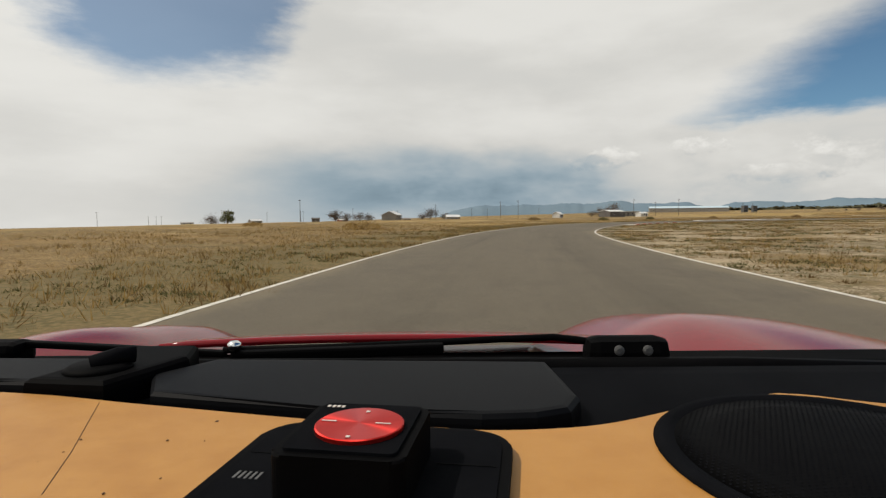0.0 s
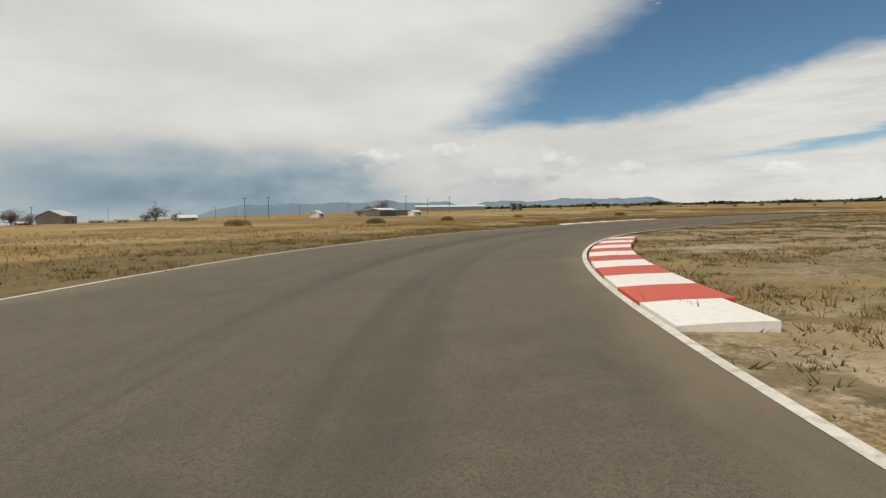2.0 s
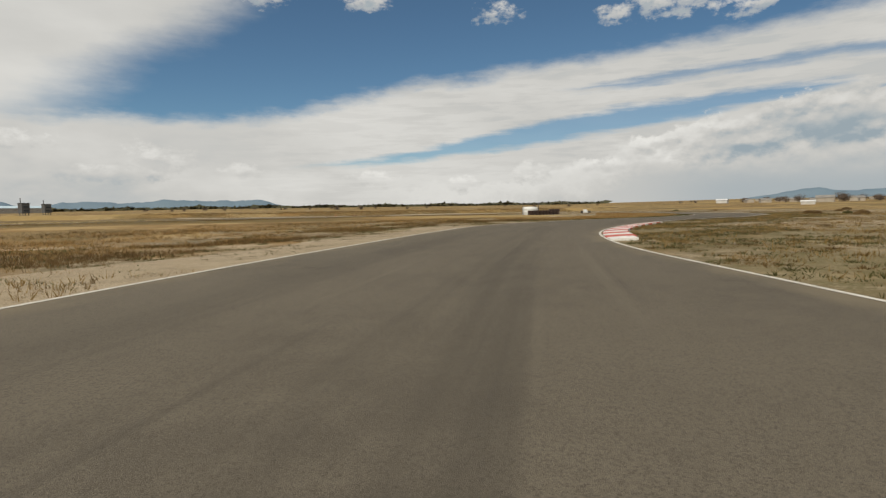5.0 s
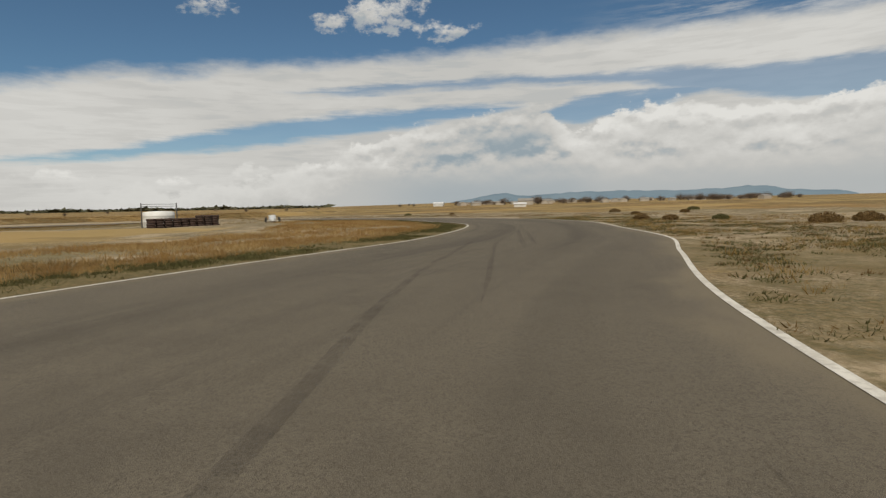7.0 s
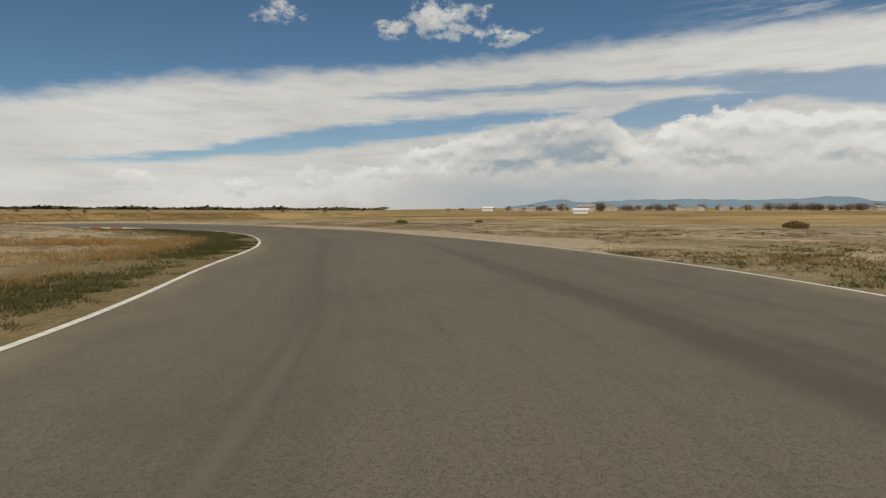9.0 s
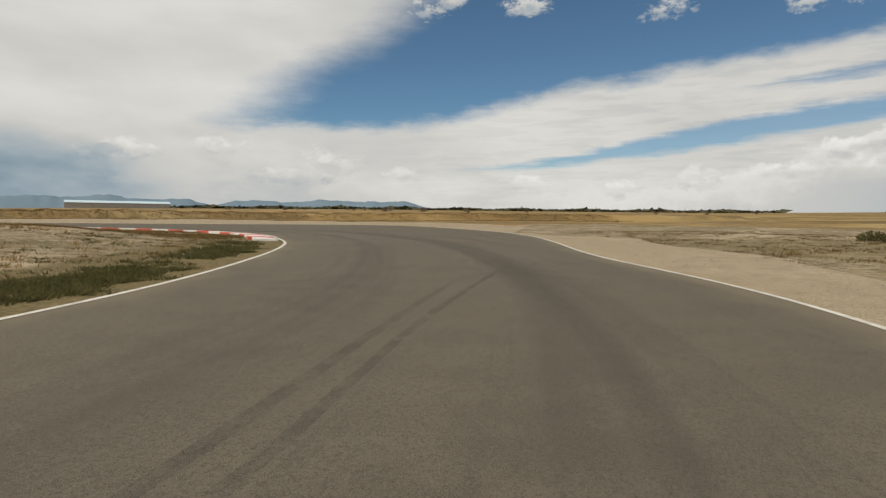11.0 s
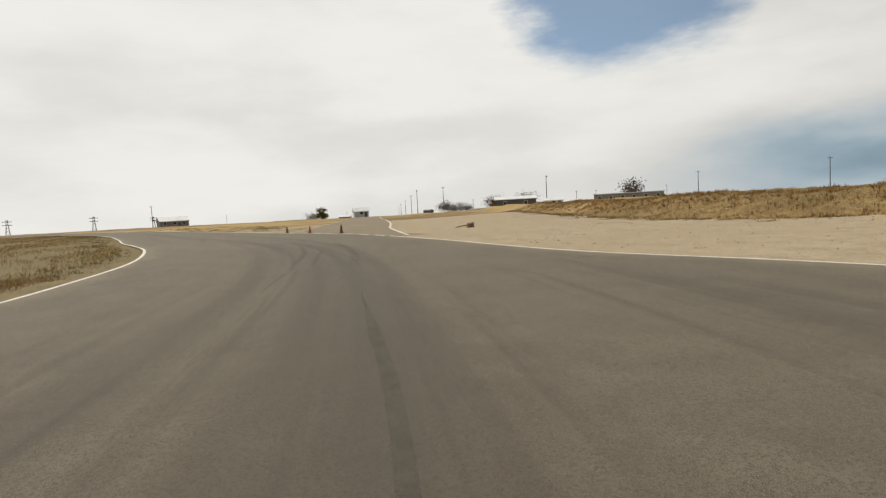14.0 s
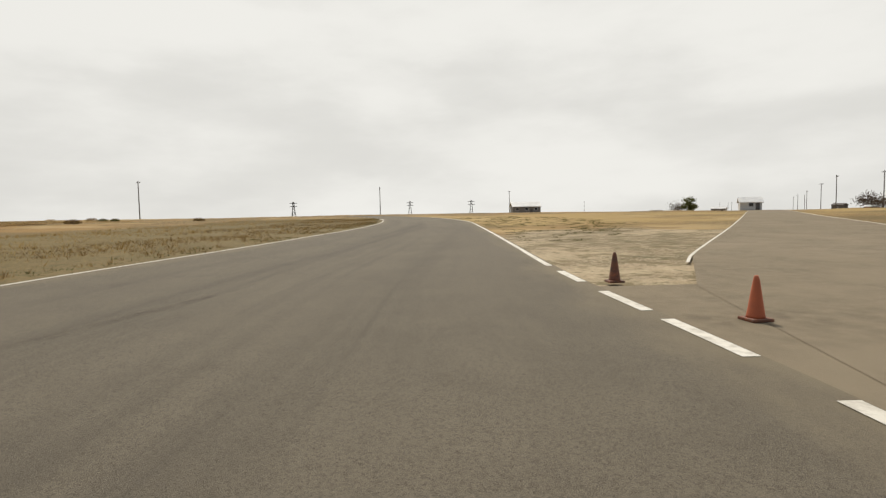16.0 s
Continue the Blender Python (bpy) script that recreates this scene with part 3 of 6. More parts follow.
def lathe_bm(profile, seg=16, m=None, cap=True):
    """Turns (radius, height) pairs round z."""
    bm = bmesh.new()
    rings = []
    for r, z in profile:
        rings.append([bm.verts.new((r * math.cos(2 * math.pi * i / seg), r * math.sin(2 * math.pi * i / seg), z)) for i in range(seg)])
    for a, b in zip(rings, rings[1:]):
        for i in range(seg):
            bm.faces.new((a[i], a[(i + 1) % seg], b[(i + 1) % seg], b[i]))
    if cap:
        if profile[0][0] > 1e-4:
            bm.faces.new(rings[0][::-1])
        if profile[-1][0] > 1e-4:
            bm.faces.new(rings[-1])
    if m is not None:
        bmesh.ops.transform(bm, matrix=m, verts=bm.verts)
    return bm


def tube_bm(points, radius, seg=8, bm=None, taper=1.0):
    """A round bar along points."""
    bm = bm or bmesh.new()
    pts = [Vector(p) for p in points]
    rings = []
    for i, p in enumerate(pts):
        d = (pts[min(i + 1, len(pts) - 1)] - pts[max(i - 1, 0)]).normalized()
        u = d.cross(Vector((0, 0, 1)) if abs(d.z) < 0.95 else Vector((1, 0, 0))).normalized()
        v = d.cross(u)
        r = radius * (1 + (taper - 1) * i / max(1, len(pts) - 1))
        rings.append([bm.verts.new(p + u * r * math.cos(2 * math.pi * k / seg) + v * r * math.sin(2 * math.pi * k / seg)) for k in range(seg)])
    for a, b in zip(rings, rings[1:]):
        for k in range(seg):
            bm.faces.new((a[k], a[(k + 1) % seg], b[(k + 1) % seg], b[k]))
    bm.faces.new(rings[0][::-1]), bm.faces.new(rings[-1])
    return bm


def thing(name, x, y, z, turn, label, category, group=""):
    ob = new(name)
    ob.matrix_basis = pose(x, y, z + (rise(x, y) if z == 0 else 0.0), 0, 0, turn)
    return tagged(ob, label, category, group)


# ---------------------------------------------------------------- the circuit
LEFT_EDGE = [(-7.3, -29.4), (-4.0, 0.4), (-1.4, 20.6), (2.9, 40.7), (9.7, 60.6), (16.9, 75.1), (26.3, 86.0), (36.5, 93.8), (47.0, 100.6), (59.6, 108.0), (74.6, 115.2), (87.3, 119.8), (97.4, 122.8), (107.8, 125.6), (118.6, 127.8), (129.4, 127.4), (139.7, 125.4), (147.6, 122.6), (154.1, 120.1), (163.8, 118.1), (173.6, 117.3), (181.2, 118.4), (188.5, 120.7), (196.8, 123.3), (204.5, 127.0), (211.0, 131.4), (216.1, 136.7), (220.0, 141.9), (222.15, 146.2), (223.75, 150.5), (223.93, 156.15), (222.82, 160.6), (221.33, 164.0), (218.7, 167.7), (214.6, 171.2), (209.8, 174.7), (205.8, 177.4), (199.9, 180.6), (192.1, 183.4), (185.6, 184.9), (178.7, 186.3), (171.0, 188.3), (162.2, 190.4), (151.5, 192.8), (137.6, 195.0), (123.7, 196.4), (109.7, 197.0), (95.7, 196.7), (81.8, 195.5), (67.9, 193.6), (54.2, 190.8)]
RIGHT_EDGE = [(1.7, -30.4), (5.0, -0.6), (7.0, 19.0), (10.5, 38.2), (17.3, 56.6), (24.3, 69.6), (32.9, 79.0), (42.9, 85.5), (53.5, 90.8), (65.7, 96.8), (79.6, 103.7), (90.9, 109.7), (99.7, 114.0), (109.0, 116.75), (118.8, 117.6), (128.6, 117.1), (138.4, 115.3), (146.0, 112.8), (152.8, 110.5), (163.0, 109.1), (173.3, 107.8), (181.8, 108.0), (190.3, 109.6), (200.5, 113.8), (209.8, 119.45), (218.1, 124.8), (224.4, 131.4), (230.9, 137.0), (235.9, 141.8), (240.5, 147.9), (244.6, 156.8), (247.1, 165.6), (242.9, 171.3), (234.5, 175.8), (226.6, 180.4), (219.1, 184.9), (212.0, 186.7), (204.2, 190.1), (195.5, 193.4), (188.5, 194.9), (181.5, 195.9), (173.6, 197.4), (164.7, 199.1), (153.9, 201.1), (139.0, 203.7), (124.6, 205.2), (110.1, 205.8), (95.5, 205.5), (81.0, 204.3), (66.7, 202.3), (52.4, 199.4)]


def curve(points, step=1.0):
    """A smooth line (Catmull-Rom) through points, as an array of places about a step apart."""
    p = [np.array(q, float) for q in points]
    p = [2 * p[0] - p[1]] + p + [2 * p[-1] - p[-2]]
    out = []
    for a, b, c, d in zip(p, p[1:], p[2:], p[3:]):
        n = max(2, int(np.hypot(*(c - b)) / step))
        for i in range(n):
            t = i / n
            out.append(0.5 * (2 * b + (c - a) * t + (2 * a - 5 * b + 4 * c - d) * t * t + (3 * b - a - 3 * c + d) * t ** 3))
    out.append(p[-2])
    return np.array(out)


def paired(left, right, per=8):
    """The two edges, cut into the same number of steps between control points."""
    def cut(points):
        p = [np.array(q, float) for q in points]
        p = [2 * p[0] - p[1]] + p + [2 * p[-1] - p[-2]]
        out = []
        for a, b, c, d in zip(p, p[1:], p[2:], p[3:]):
            for i in range(per):
                t = i / per
                out.append(0.5 * (2 * b + (c - a) * t + (2 * a - 5 * b + 4 * c - d) * t * t + (3 * b - a - 3 * c + d) * t ** 3))
        out.append(p[-2])
        return np.array(out)
    return cut(left), cut(right)


def strip_mesh(name, a, b, z, mat, across=1, crown=0.0):
    n = len(a)
    verts, faces = [], []
    for i in range(n):
        for j in range(across + 1):
            f = j / across
            q = a[i] * (1 - f) + b[i] * f
            verts.append((q[0], q[1], z + crown * 4 * f * (1 - f)))
    w = across + 1
    for i in range(n - 1):
        for j in range(across):
            faces.append((i * w + j, i * w + j + 1, (i + 1) * w + j + 1, (i + 1) * w + j))
    return link_mesh(name, verts, faces, mat, smooth=True)


def beside(line, d):
    """The line moved d metres to its right."""
    t = np.gradient(line, axis=0)
    t /= np.maximum(np.hypot(t[:, 0], t[:, 1]), 1e-6)[:, None]
    return line + d * np.stack([t[:, 1], -t[:, 0]], 1)


EDGE_L, EDGE_R = paired(LEFT_EDGE, RIGHT_EDGE)
SIDE_L = curve([(188.5, 195.1), (185.6, 195.95), (183.1, 197.2), (180.4, 198.9), (177.9, 200.8), (166.6, 210.2), (151, 223), (134, 236.8), (60, 297), (-60, 396)], 2)
SIDE_R = curve([(199.5, 192.6), (193.5, 197), (188, 201.2), (179, 209), (161, 223.5), (136, 243), (64, 302), (-56, 401)], 4)

road = strip_mesh("road", EDGE_L, EDGE_R, 0.03, M_ASPHALT, across=12)
tagged(road, "worn warm grey asphalt race track", "road", kind="structure")
n_side = min(len(SIDE_L), len(SIDE_R))


def resample(line, n):
    s = np.concatenate([[0], np.cumsum(np.hypot(*np.diff(line, axis=0).T))])
    q = np.linspace(0, s[-1], n)
    return np.stack([np.interp(q, s, line[:, 0]), np.interp(q, s, line[:, 1])], 1)


def lay_wear(ob, across):
    """Notes on the road's mesh how far along it and how far from its nearer edge each point lies."""
    mid = (EDGE_L + EDGE_R) / 2
    s = np.concatenate([[0], np.cumsum(np.hypot(*np.diff(mid, axis=0).T))])
    wide = np.hypot(*(EDGE_R - EDGE_L).T)
    f = np.arange(across + 1) / across
    for name, values in (("along", np.repeat(s, across + 1)), ("offset", (wide[:, None] * f[None]).ravel()), ("margin", (wide[:, None] * np.minimum(f, 1 - f)[None]).ravel())):
        at = ob.data.attributes.new(name, "FLOAT", "POINT")
        at.data.foreach_set("value", values.astype(np.float32))


lay_wear(road, 12)
side_road = strip_mesh("road_side", resample(SIDE_L, 60), resample(SIDE_R, 60), 0.0305, M_DUSTY, across=3)
tagged(side_road, "grey asphalt side road branching off the track", "road", kind="structure")


def paint(name, line, off, width, z=0.036, label="worn white painted edge line"):
    ob = strip_mesh(name, beside(line, off - width / 2), beside(line, off + width / 2), z, M_LINE)
    return tagged(ob, label, "road marking", kind="structure")


def span(line, x0, y0, x1, y1):
    """The stretch of a line between the places nearest to two points."""
    i = int(np.argmin((line[:, 0] - x0) ** 2 + (line[:, 1] - y0) ** 2))
    j = int(np.argmin((line[:, 0] - x1) ** 2 + (line[:, 1] - y1) ** 2))
    return line[min(i, j):max(i, j) + 1]


RIGHT_FINE = curve(RIGHT_EDGE, 0.5)
LEFT_FINE = curve(LEFT_EDGE, 0.5)
paint("edge_line_left", LEFT_FINE, 0.05, 0.11)
paint("edge_line_right", span(RIGHT_FINE, -5, -30, 199, 192.6), -0.05, 0.11)
paint("edge_line_right_far", span(RIGHT_FINE, 180, 196.4, 100, 240), -0.12, 0.13)
side_line_inner = paint("edge_line_side_road_inner", resample(SIDE_L[6:], 200), -0.02, 0.07, z=0.0365)
side_line = paint("edge_line_side_road", resample(SIDE_R, 200), 0.12, 0.13, z=0.0365)
# broken line over the mouth of the side road
mouth = span(RIGHT_FINE, 198.5, 193, 181, 196.3)
for i in range(8):
    a = int(len(mouth) * (i + 0.18) / 8)
    dash = mouth[a:a + 4]
    if len(dash) > 2:
        paint("lane_dash", dash, -0.1, 0.15, label="short white dash of a broken line")
# apron that closes the gap between track and side road
mouth = span(RIGHT_FINE, 199.9, 192.4, 183, 195.7)
tagged(strip_mesh("road_mouth", beside(mouth, -0.25), beside(mouth, 1.6), 0.0265, M_DUSTY), "dusty asphalt apron at the mouth of the side road", "road", kind="structure")



# ---------------------------------------------------------------- ground
ALL_EDGE = np.concatenate([EDGE_L, EDGE_R])
MIDDLE = (EDGE_L + EDGE_R) / 2
BERM = curve([(330, 170), (274, 193), (243, 202), (226, 201.5), (212, 203.5), (198, 212), (186, 226), (160, 250)], 3)


def road_gap(x, y):
    """Metres from the asphalt's edge, negative on it."""
    x, y = np.asarray(x, float), np.asarray(y, float)
    best = np.full(x.shape, 1e9)
    for i in range(0, len(EDGE_L), 2):
        a, b = EDGE_L[i], EDGE_R[i]
        d = b - a
        n2 = d @ d
        t = np.clip(((x - a[0]) * d[0] + (y - a[1]) * d[1]) / n2, 0, 1)
        dist = np.hypot(x - a[0] - t * d[0], y - a[1] - t * d[1])
        best = np.minimum(best, dist)
    return best - 0.8


def side_gap(x, y):
    mid = (resample(SIDE_L, 60) + resample(SIDE_R, 60)) / 2
    best = np.full(np.shape(x), 1e9)
    for q in resample(mid, 160):
        best = np.minimum(best, np.hypot(x - q[0], y - q[1]))
    return best - 7.5


def smooth01(t):
    t = np.clip(t, 0, 1)
    return t * t * (3 - 2 * t)


def waves(x, y):
    """Gentle unevenness of the plain."""
    return (np.sin(x * 0.11 + 1.3 * np.sin(y * 0.07)) * np.cos(y * 0.093 + 0.6) * 0.5 + np.sin(x * 0.31 + y * 0.23) * 0.2 + np.sin(x * 0.53 - y * 0.61 + 2) * 0.14 + np.sin(x * 1.3 + 2.1 * np.sin(y * 0.9)) * 0.08)


def berm_rise(x, y):
    """Height of the eroded bank north of the wide bend."""
    best, side = np.full(np.shape(x), 1e9), np.zeros(np.shape(x))
    t = np.gradient(BERM, axis=0)
    for q, d in zip(BERM, t):
        dist = np.hypot(x - q[0], y - q[1])
        near = dist < best
        best = np.where(near, dist, best)
        n = d / np.hypot(*d)
        side = np.where(near, (x - q[0]) * n[1] * 1 - (y - q[1]) * n[0], side)
    return smooth01(side / 4.0) * (1.02 + 0.12 * np.sin(x * 0.8 + y * 0.5) + 0.1 * np.sin(x * 2.1)) * smooth01((60 - best) / 30)


def plain(x, y):
    """The open plain falls gently away to the west and rises to the east, clear of the circuit."""
    x, y = np.asarray(x, float), np.asarray(y, float)
    a = np.degrees(np.arctan2(x - 110, y - 120))
    grade = np.interp(a, PLAIN_AZ, PLAIN_GRADE)
    best = np.full(x.shape, 1e18)
    for q in COARSE:
        best = np.minimum(best, (x - q[0]) ** 2 + (y - q[1]) ** 2)
    out = np.maximum(np.sqrt(best) - 30, 0)
    return np.tan(np.radians(grade)) * out * out / (out + 40)


COARSE = resample(MIDDLE, 46)
PLAIN_AZ = (-180, -140, -118, -60, -40, -25, -10, 0, 18, 40, 75, 90, 110, 125, 180)
PLAIN_GRADE = (0.1, -0.5, -0.8, -0.85, -1.0, -0.75, -0.35, -0.05, 0.3, 0.5, 0.5, 0.72, 0.7, 0.6, 0.1)


def height(x, y):
    gap = np.minimum(road_gap(x, y), side_gap(x, y))
    mound = 0.62 * np.exp(-((np.asarray(x) - 211) ** 2 + (np.asarray(y) - 149) ** 2) / 75.0)
    return -0.02 + smooth01((gap - 1.0) / 9.0) * (0.24 * waves(x, y) + 0.06 + mound) + berm_rise(x, y) + plain(x, y)


def rise(x, y):
    return float(plain(np.array([x]), np.array([y]))[0])


def drape(ob):
    """Lays a flat strip on the sloping plain."""
    me = ob.data
    co = np.empty(len(me.vertices) * 3, np.float32)
    me.vertices.foreach_get("co", co)
    co = co.reshape(-1, 3)
    co[:, 2] += plain(co[:, 0], co[:, 1])
    me.vertices.foreach_set("co", co.ravel())
    me.update()


def axis(lo, hi, step, far):
    a = list(np.arange(lo, hi + 0.1, step))
    d, q = step, a[-1]
    while q < far:
        d *= 1.35
        q += d
        a.append(q)
    d, q = step, a[0]
    while q > -far:
        d *= 1.35
        q -= d
        a.insert(0, q)
    return np.array(a)


drape(side_road), drape(side_line), drape(side_line_inner)
gx, gy = axis(-50, 330, 1.6, 4600), axis(-40, 300, 1.6, 4600)
GX, GY = np.meshgrid(gx, gy)
GZ = -0.02 + plain(GX, GY)
inner = (GX > -120) & (GX < 400) & (GY > -110) & (GY < 370)
GZ[inner] = height(GX[inner], GY[inner])
nx, ny = len(gx), len(gy)
gverts = np.stack([GX.ravel(), GY.ravel(), GZ.ravel()], 1)
ii = (np.arange(ny - 1)[:, None] * nx + np.arange(nx - 1)[None, :]).ravel()
gfaces = np.stack([ii, ii + 1, ii + 1 + nx, ii + nx], 1)
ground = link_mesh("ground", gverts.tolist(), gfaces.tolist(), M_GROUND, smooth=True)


def near_line(line, d, x, y, reach, soft):
    """1 beside a line on one side of it, out to a reach, fading beyond."""
    out = np.zeros(len(x))
    off = resample(beside(line, d * reach * 0.5), 60)
    for q in off:
        out = np.maximum(out, smooth01((reach * 0.5 + soft - np.hypot(x - q[0], y - q[1])) / soft))
    return out


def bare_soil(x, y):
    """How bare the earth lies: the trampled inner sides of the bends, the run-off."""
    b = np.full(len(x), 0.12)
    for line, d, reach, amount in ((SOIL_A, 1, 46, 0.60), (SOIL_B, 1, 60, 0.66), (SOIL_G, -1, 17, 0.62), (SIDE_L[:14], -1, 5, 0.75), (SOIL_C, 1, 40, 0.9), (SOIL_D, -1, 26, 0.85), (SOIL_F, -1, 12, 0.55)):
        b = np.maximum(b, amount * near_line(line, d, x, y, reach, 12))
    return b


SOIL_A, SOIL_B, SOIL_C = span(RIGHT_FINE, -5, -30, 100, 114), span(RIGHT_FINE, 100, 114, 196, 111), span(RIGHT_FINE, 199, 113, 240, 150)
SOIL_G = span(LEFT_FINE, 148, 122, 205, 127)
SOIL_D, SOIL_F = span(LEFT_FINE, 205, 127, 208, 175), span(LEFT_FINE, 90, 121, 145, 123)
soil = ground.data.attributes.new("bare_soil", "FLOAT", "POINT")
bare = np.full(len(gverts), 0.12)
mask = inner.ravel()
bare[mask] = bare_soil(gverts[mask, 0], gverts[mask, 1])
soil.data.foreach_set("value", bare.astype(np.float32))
# rank dark growth along the track's edges
rank = np.zeros(len(gverts))
for line, d, reach, amount in ((span(LEFT_FINE, -7, -29, 60, 108), -1, 5, 0.75), (span(LEFT_FINE, 140, 125, 221, 144), -1, 2.4, 0.9), (span(RIGHT_FINE, 100, 114, 150, 111), 1, 5, 0.55), (span(LEFT_FINE, 208, 175, 100, 215), -1, 20, 0.85)):
    rank[mask] = np.maximum(rank[mask], amount * near_line(line, d, gverts[mask, 0], gverts[mask, 1], reach, 4))
ground.data.attributes.new("rank_grass", "FLOAT", "POINT").data.foreach_set("value", rank.astype(np.float32))
tagged(ground, "flat dry prairie with straw and bare earth", "ground", kind="structure")


def shoulder(name, line, d0, d1, label):
    a, b = beside(line, d0), beside(line, d1)
    wob = np.array([0.6 * math.sin(i * 0.21) + 0.5 * math.sin(i * 0.083 + 1) for i in range(len(line))])
    t = np.linspace(0, 1, len(line))
    fade = smooth01(np.minimum(t, 1 - t) * 8)[:, None]
    b = a + (b - a) * fade * (1 + 0.25 * wob[:, None])
    n, across = len(line), 6
    verts, faces = [], []
    for i in range(n):
        for j in range(across + 1):
            q = a[i] + (b[i] - a[i]) * j / across
            verts.append((q[0], q[1], 0.0))
    v = np.array(verts)
    v[:, 2] = np.maximum(height(v[:, 0], v[:, 1]), -0.02) + 0.026
    edge = np.arange(len(v)) % (across + 1) == across
    v[edge, 2] -= 0.05
    w = across + 1
    for i in range(n - 1):
        for j in range(across):
            faces.append((i * w + j, i * w + j + 1, (i + 1) * w + j + 1, (i + 1) * w + j))
    ob = link_mesh(name, v.tolist(), faces, M_DIRT, smooth=True)
    return tagged(ob, label, "ground", kind="structure")


shoulder("ground_shoulder_east", span(RIGHT_FINE, 196, 111, 238, 146), 0.0, 5.0, "pale sandy shoulder beside the track")
shoulder("ground_shoulder_north", span(LEFT_FINE, 84, 118.5, 122, 127.8), 0.0, -3.4, "pale sandy shoulder beside the track")
# gravel lot between the bend and the bank
lot_in = resample(np.concatenate([span(RIGHT_FINE, 238, 146, 199.5, 192.6), span(SIDE_R, 196, 195.2, 164, 221)]), 60)
lot_out = resample(curve([(262, 160), (262, 190), (243, 200.5), (226, 200), (212, 202.5), (199.5, 210.5), (187, 224), (172, 239)], 2), 60)
across = 10
lv, lf = [], []
for i in range(60):
    for j in range(across + 1):
        q = lot_in[i] * (1 - j / across) + lot_out[i] * j / across
        lv.append((q[0], q[1], 0.0))
lv = np.array(lv)
lv[:, 2] = height(lv[:, 0], lv[:, 1]) + 0.035
rim = np.arange(len(lv)) % (across + 1) == 0
lv[rim, 2] = 0.012 + plain(lv[rim, 0], lv[rim, 1])
for i in range(59):
    for j in range(across):
        k = i * (across + 1) + j
        lf.append((k, k + 1, k + across + 2, k + across + 1))
tagged(link_mesh("ground_gravel_lot", lv.tolist(), lf, M_DIRT, smooth=True), "bare pale gravel lot beside the bend", "ground", kind="structure")


# ---------------------------------------------------------------- kerbs
def kerb(line, blocks, first, width, side, label, second=None):
    """Painted concrete blocks, white and red in turn, behind an edge line; side +1: to the right of the line."""
    k = new("kerb")
    tagged(k, label, "kerb")
    n = len(line)
    cuts = resample(line, blocks + 1)
    t = np.gradient(cuts, axis=0)
    t /= np.hypot(t[:, 0], t[:, 1])[:, None]
    nrm = np.stack([t[:, 1], -t[:, 0]], 1) * side
    rng = random.Random(blocks)
    for i in range(blocks):
        end = 1.0 if 0 < i < blocks - 1 else 0.86
        a0, a1 = cuts[i] + nrm[i] * 0.07, cuts[i + 1] + nrm[i + 1] * 0.07
        b0, b1 = cuts[i] + nrm[i] * (0.07 + width * end), cuts[i + 1] + nrm[i + 1] * (0.07 + width * end)
        m0, m1 = a0 * 0.55 + b0 * 0.45, a1 * 0.55 + b1 * 0.45
        h = 0.062 + rng.uniform(-0.006, 0.006)
        v = []
        for q, z in ((a0, 0.036), (m0, 0.036 + h * 0.62), (b0, 0.036 + h), (a1, 0.036), (m1, 0.036 + h * 0.62), (b1, 0.036 + h)):
            v.append((q[0], q[1], z))
        for q in (a0, b0, a1, b1):
            v.append((q[0], q[1], -0.05))
        f = [(0, 1, 4, 3), (1, 2, 5, 4), (2, 7, 9, 5), (0, 3, 8, 6), (0, 6, 7, 2, 1), (3, 4, 5, 9, 8)]
        if side > 0:
            f = [q[::-1] for q in f]
        link_mesh("kerb_block", v, f, M_WHITE if (i % 2 == 0) == (first == "white") else (second or M_RED), k)
    return k


kerb(span(RIGHT_FINE, 21.0, 63.6, 32.7, 78.7), 13, "white", 1.15, 1, "red and white painted kerb inside a right-hand bend")
kerb(span(RIGHT_FINE, 102.6, 115.1, 127.7, 117.3), 17, "white", 1.15, 1, "red and white painted kerb inside a right-hand bend")
kerb(span(LEFT_FINE, 221.9, 144.9, 219.0, 167.5), 16, "white", 1.15, -1, "red and white painted kerb inside a left-hand bend")
kerb(span(LEFT_FINE, 45.0, 99.6, 68.0, 112.4), 11, "white", 0.6, -1, "worn pale kerb on the outside of the track", M_CONCRETE)


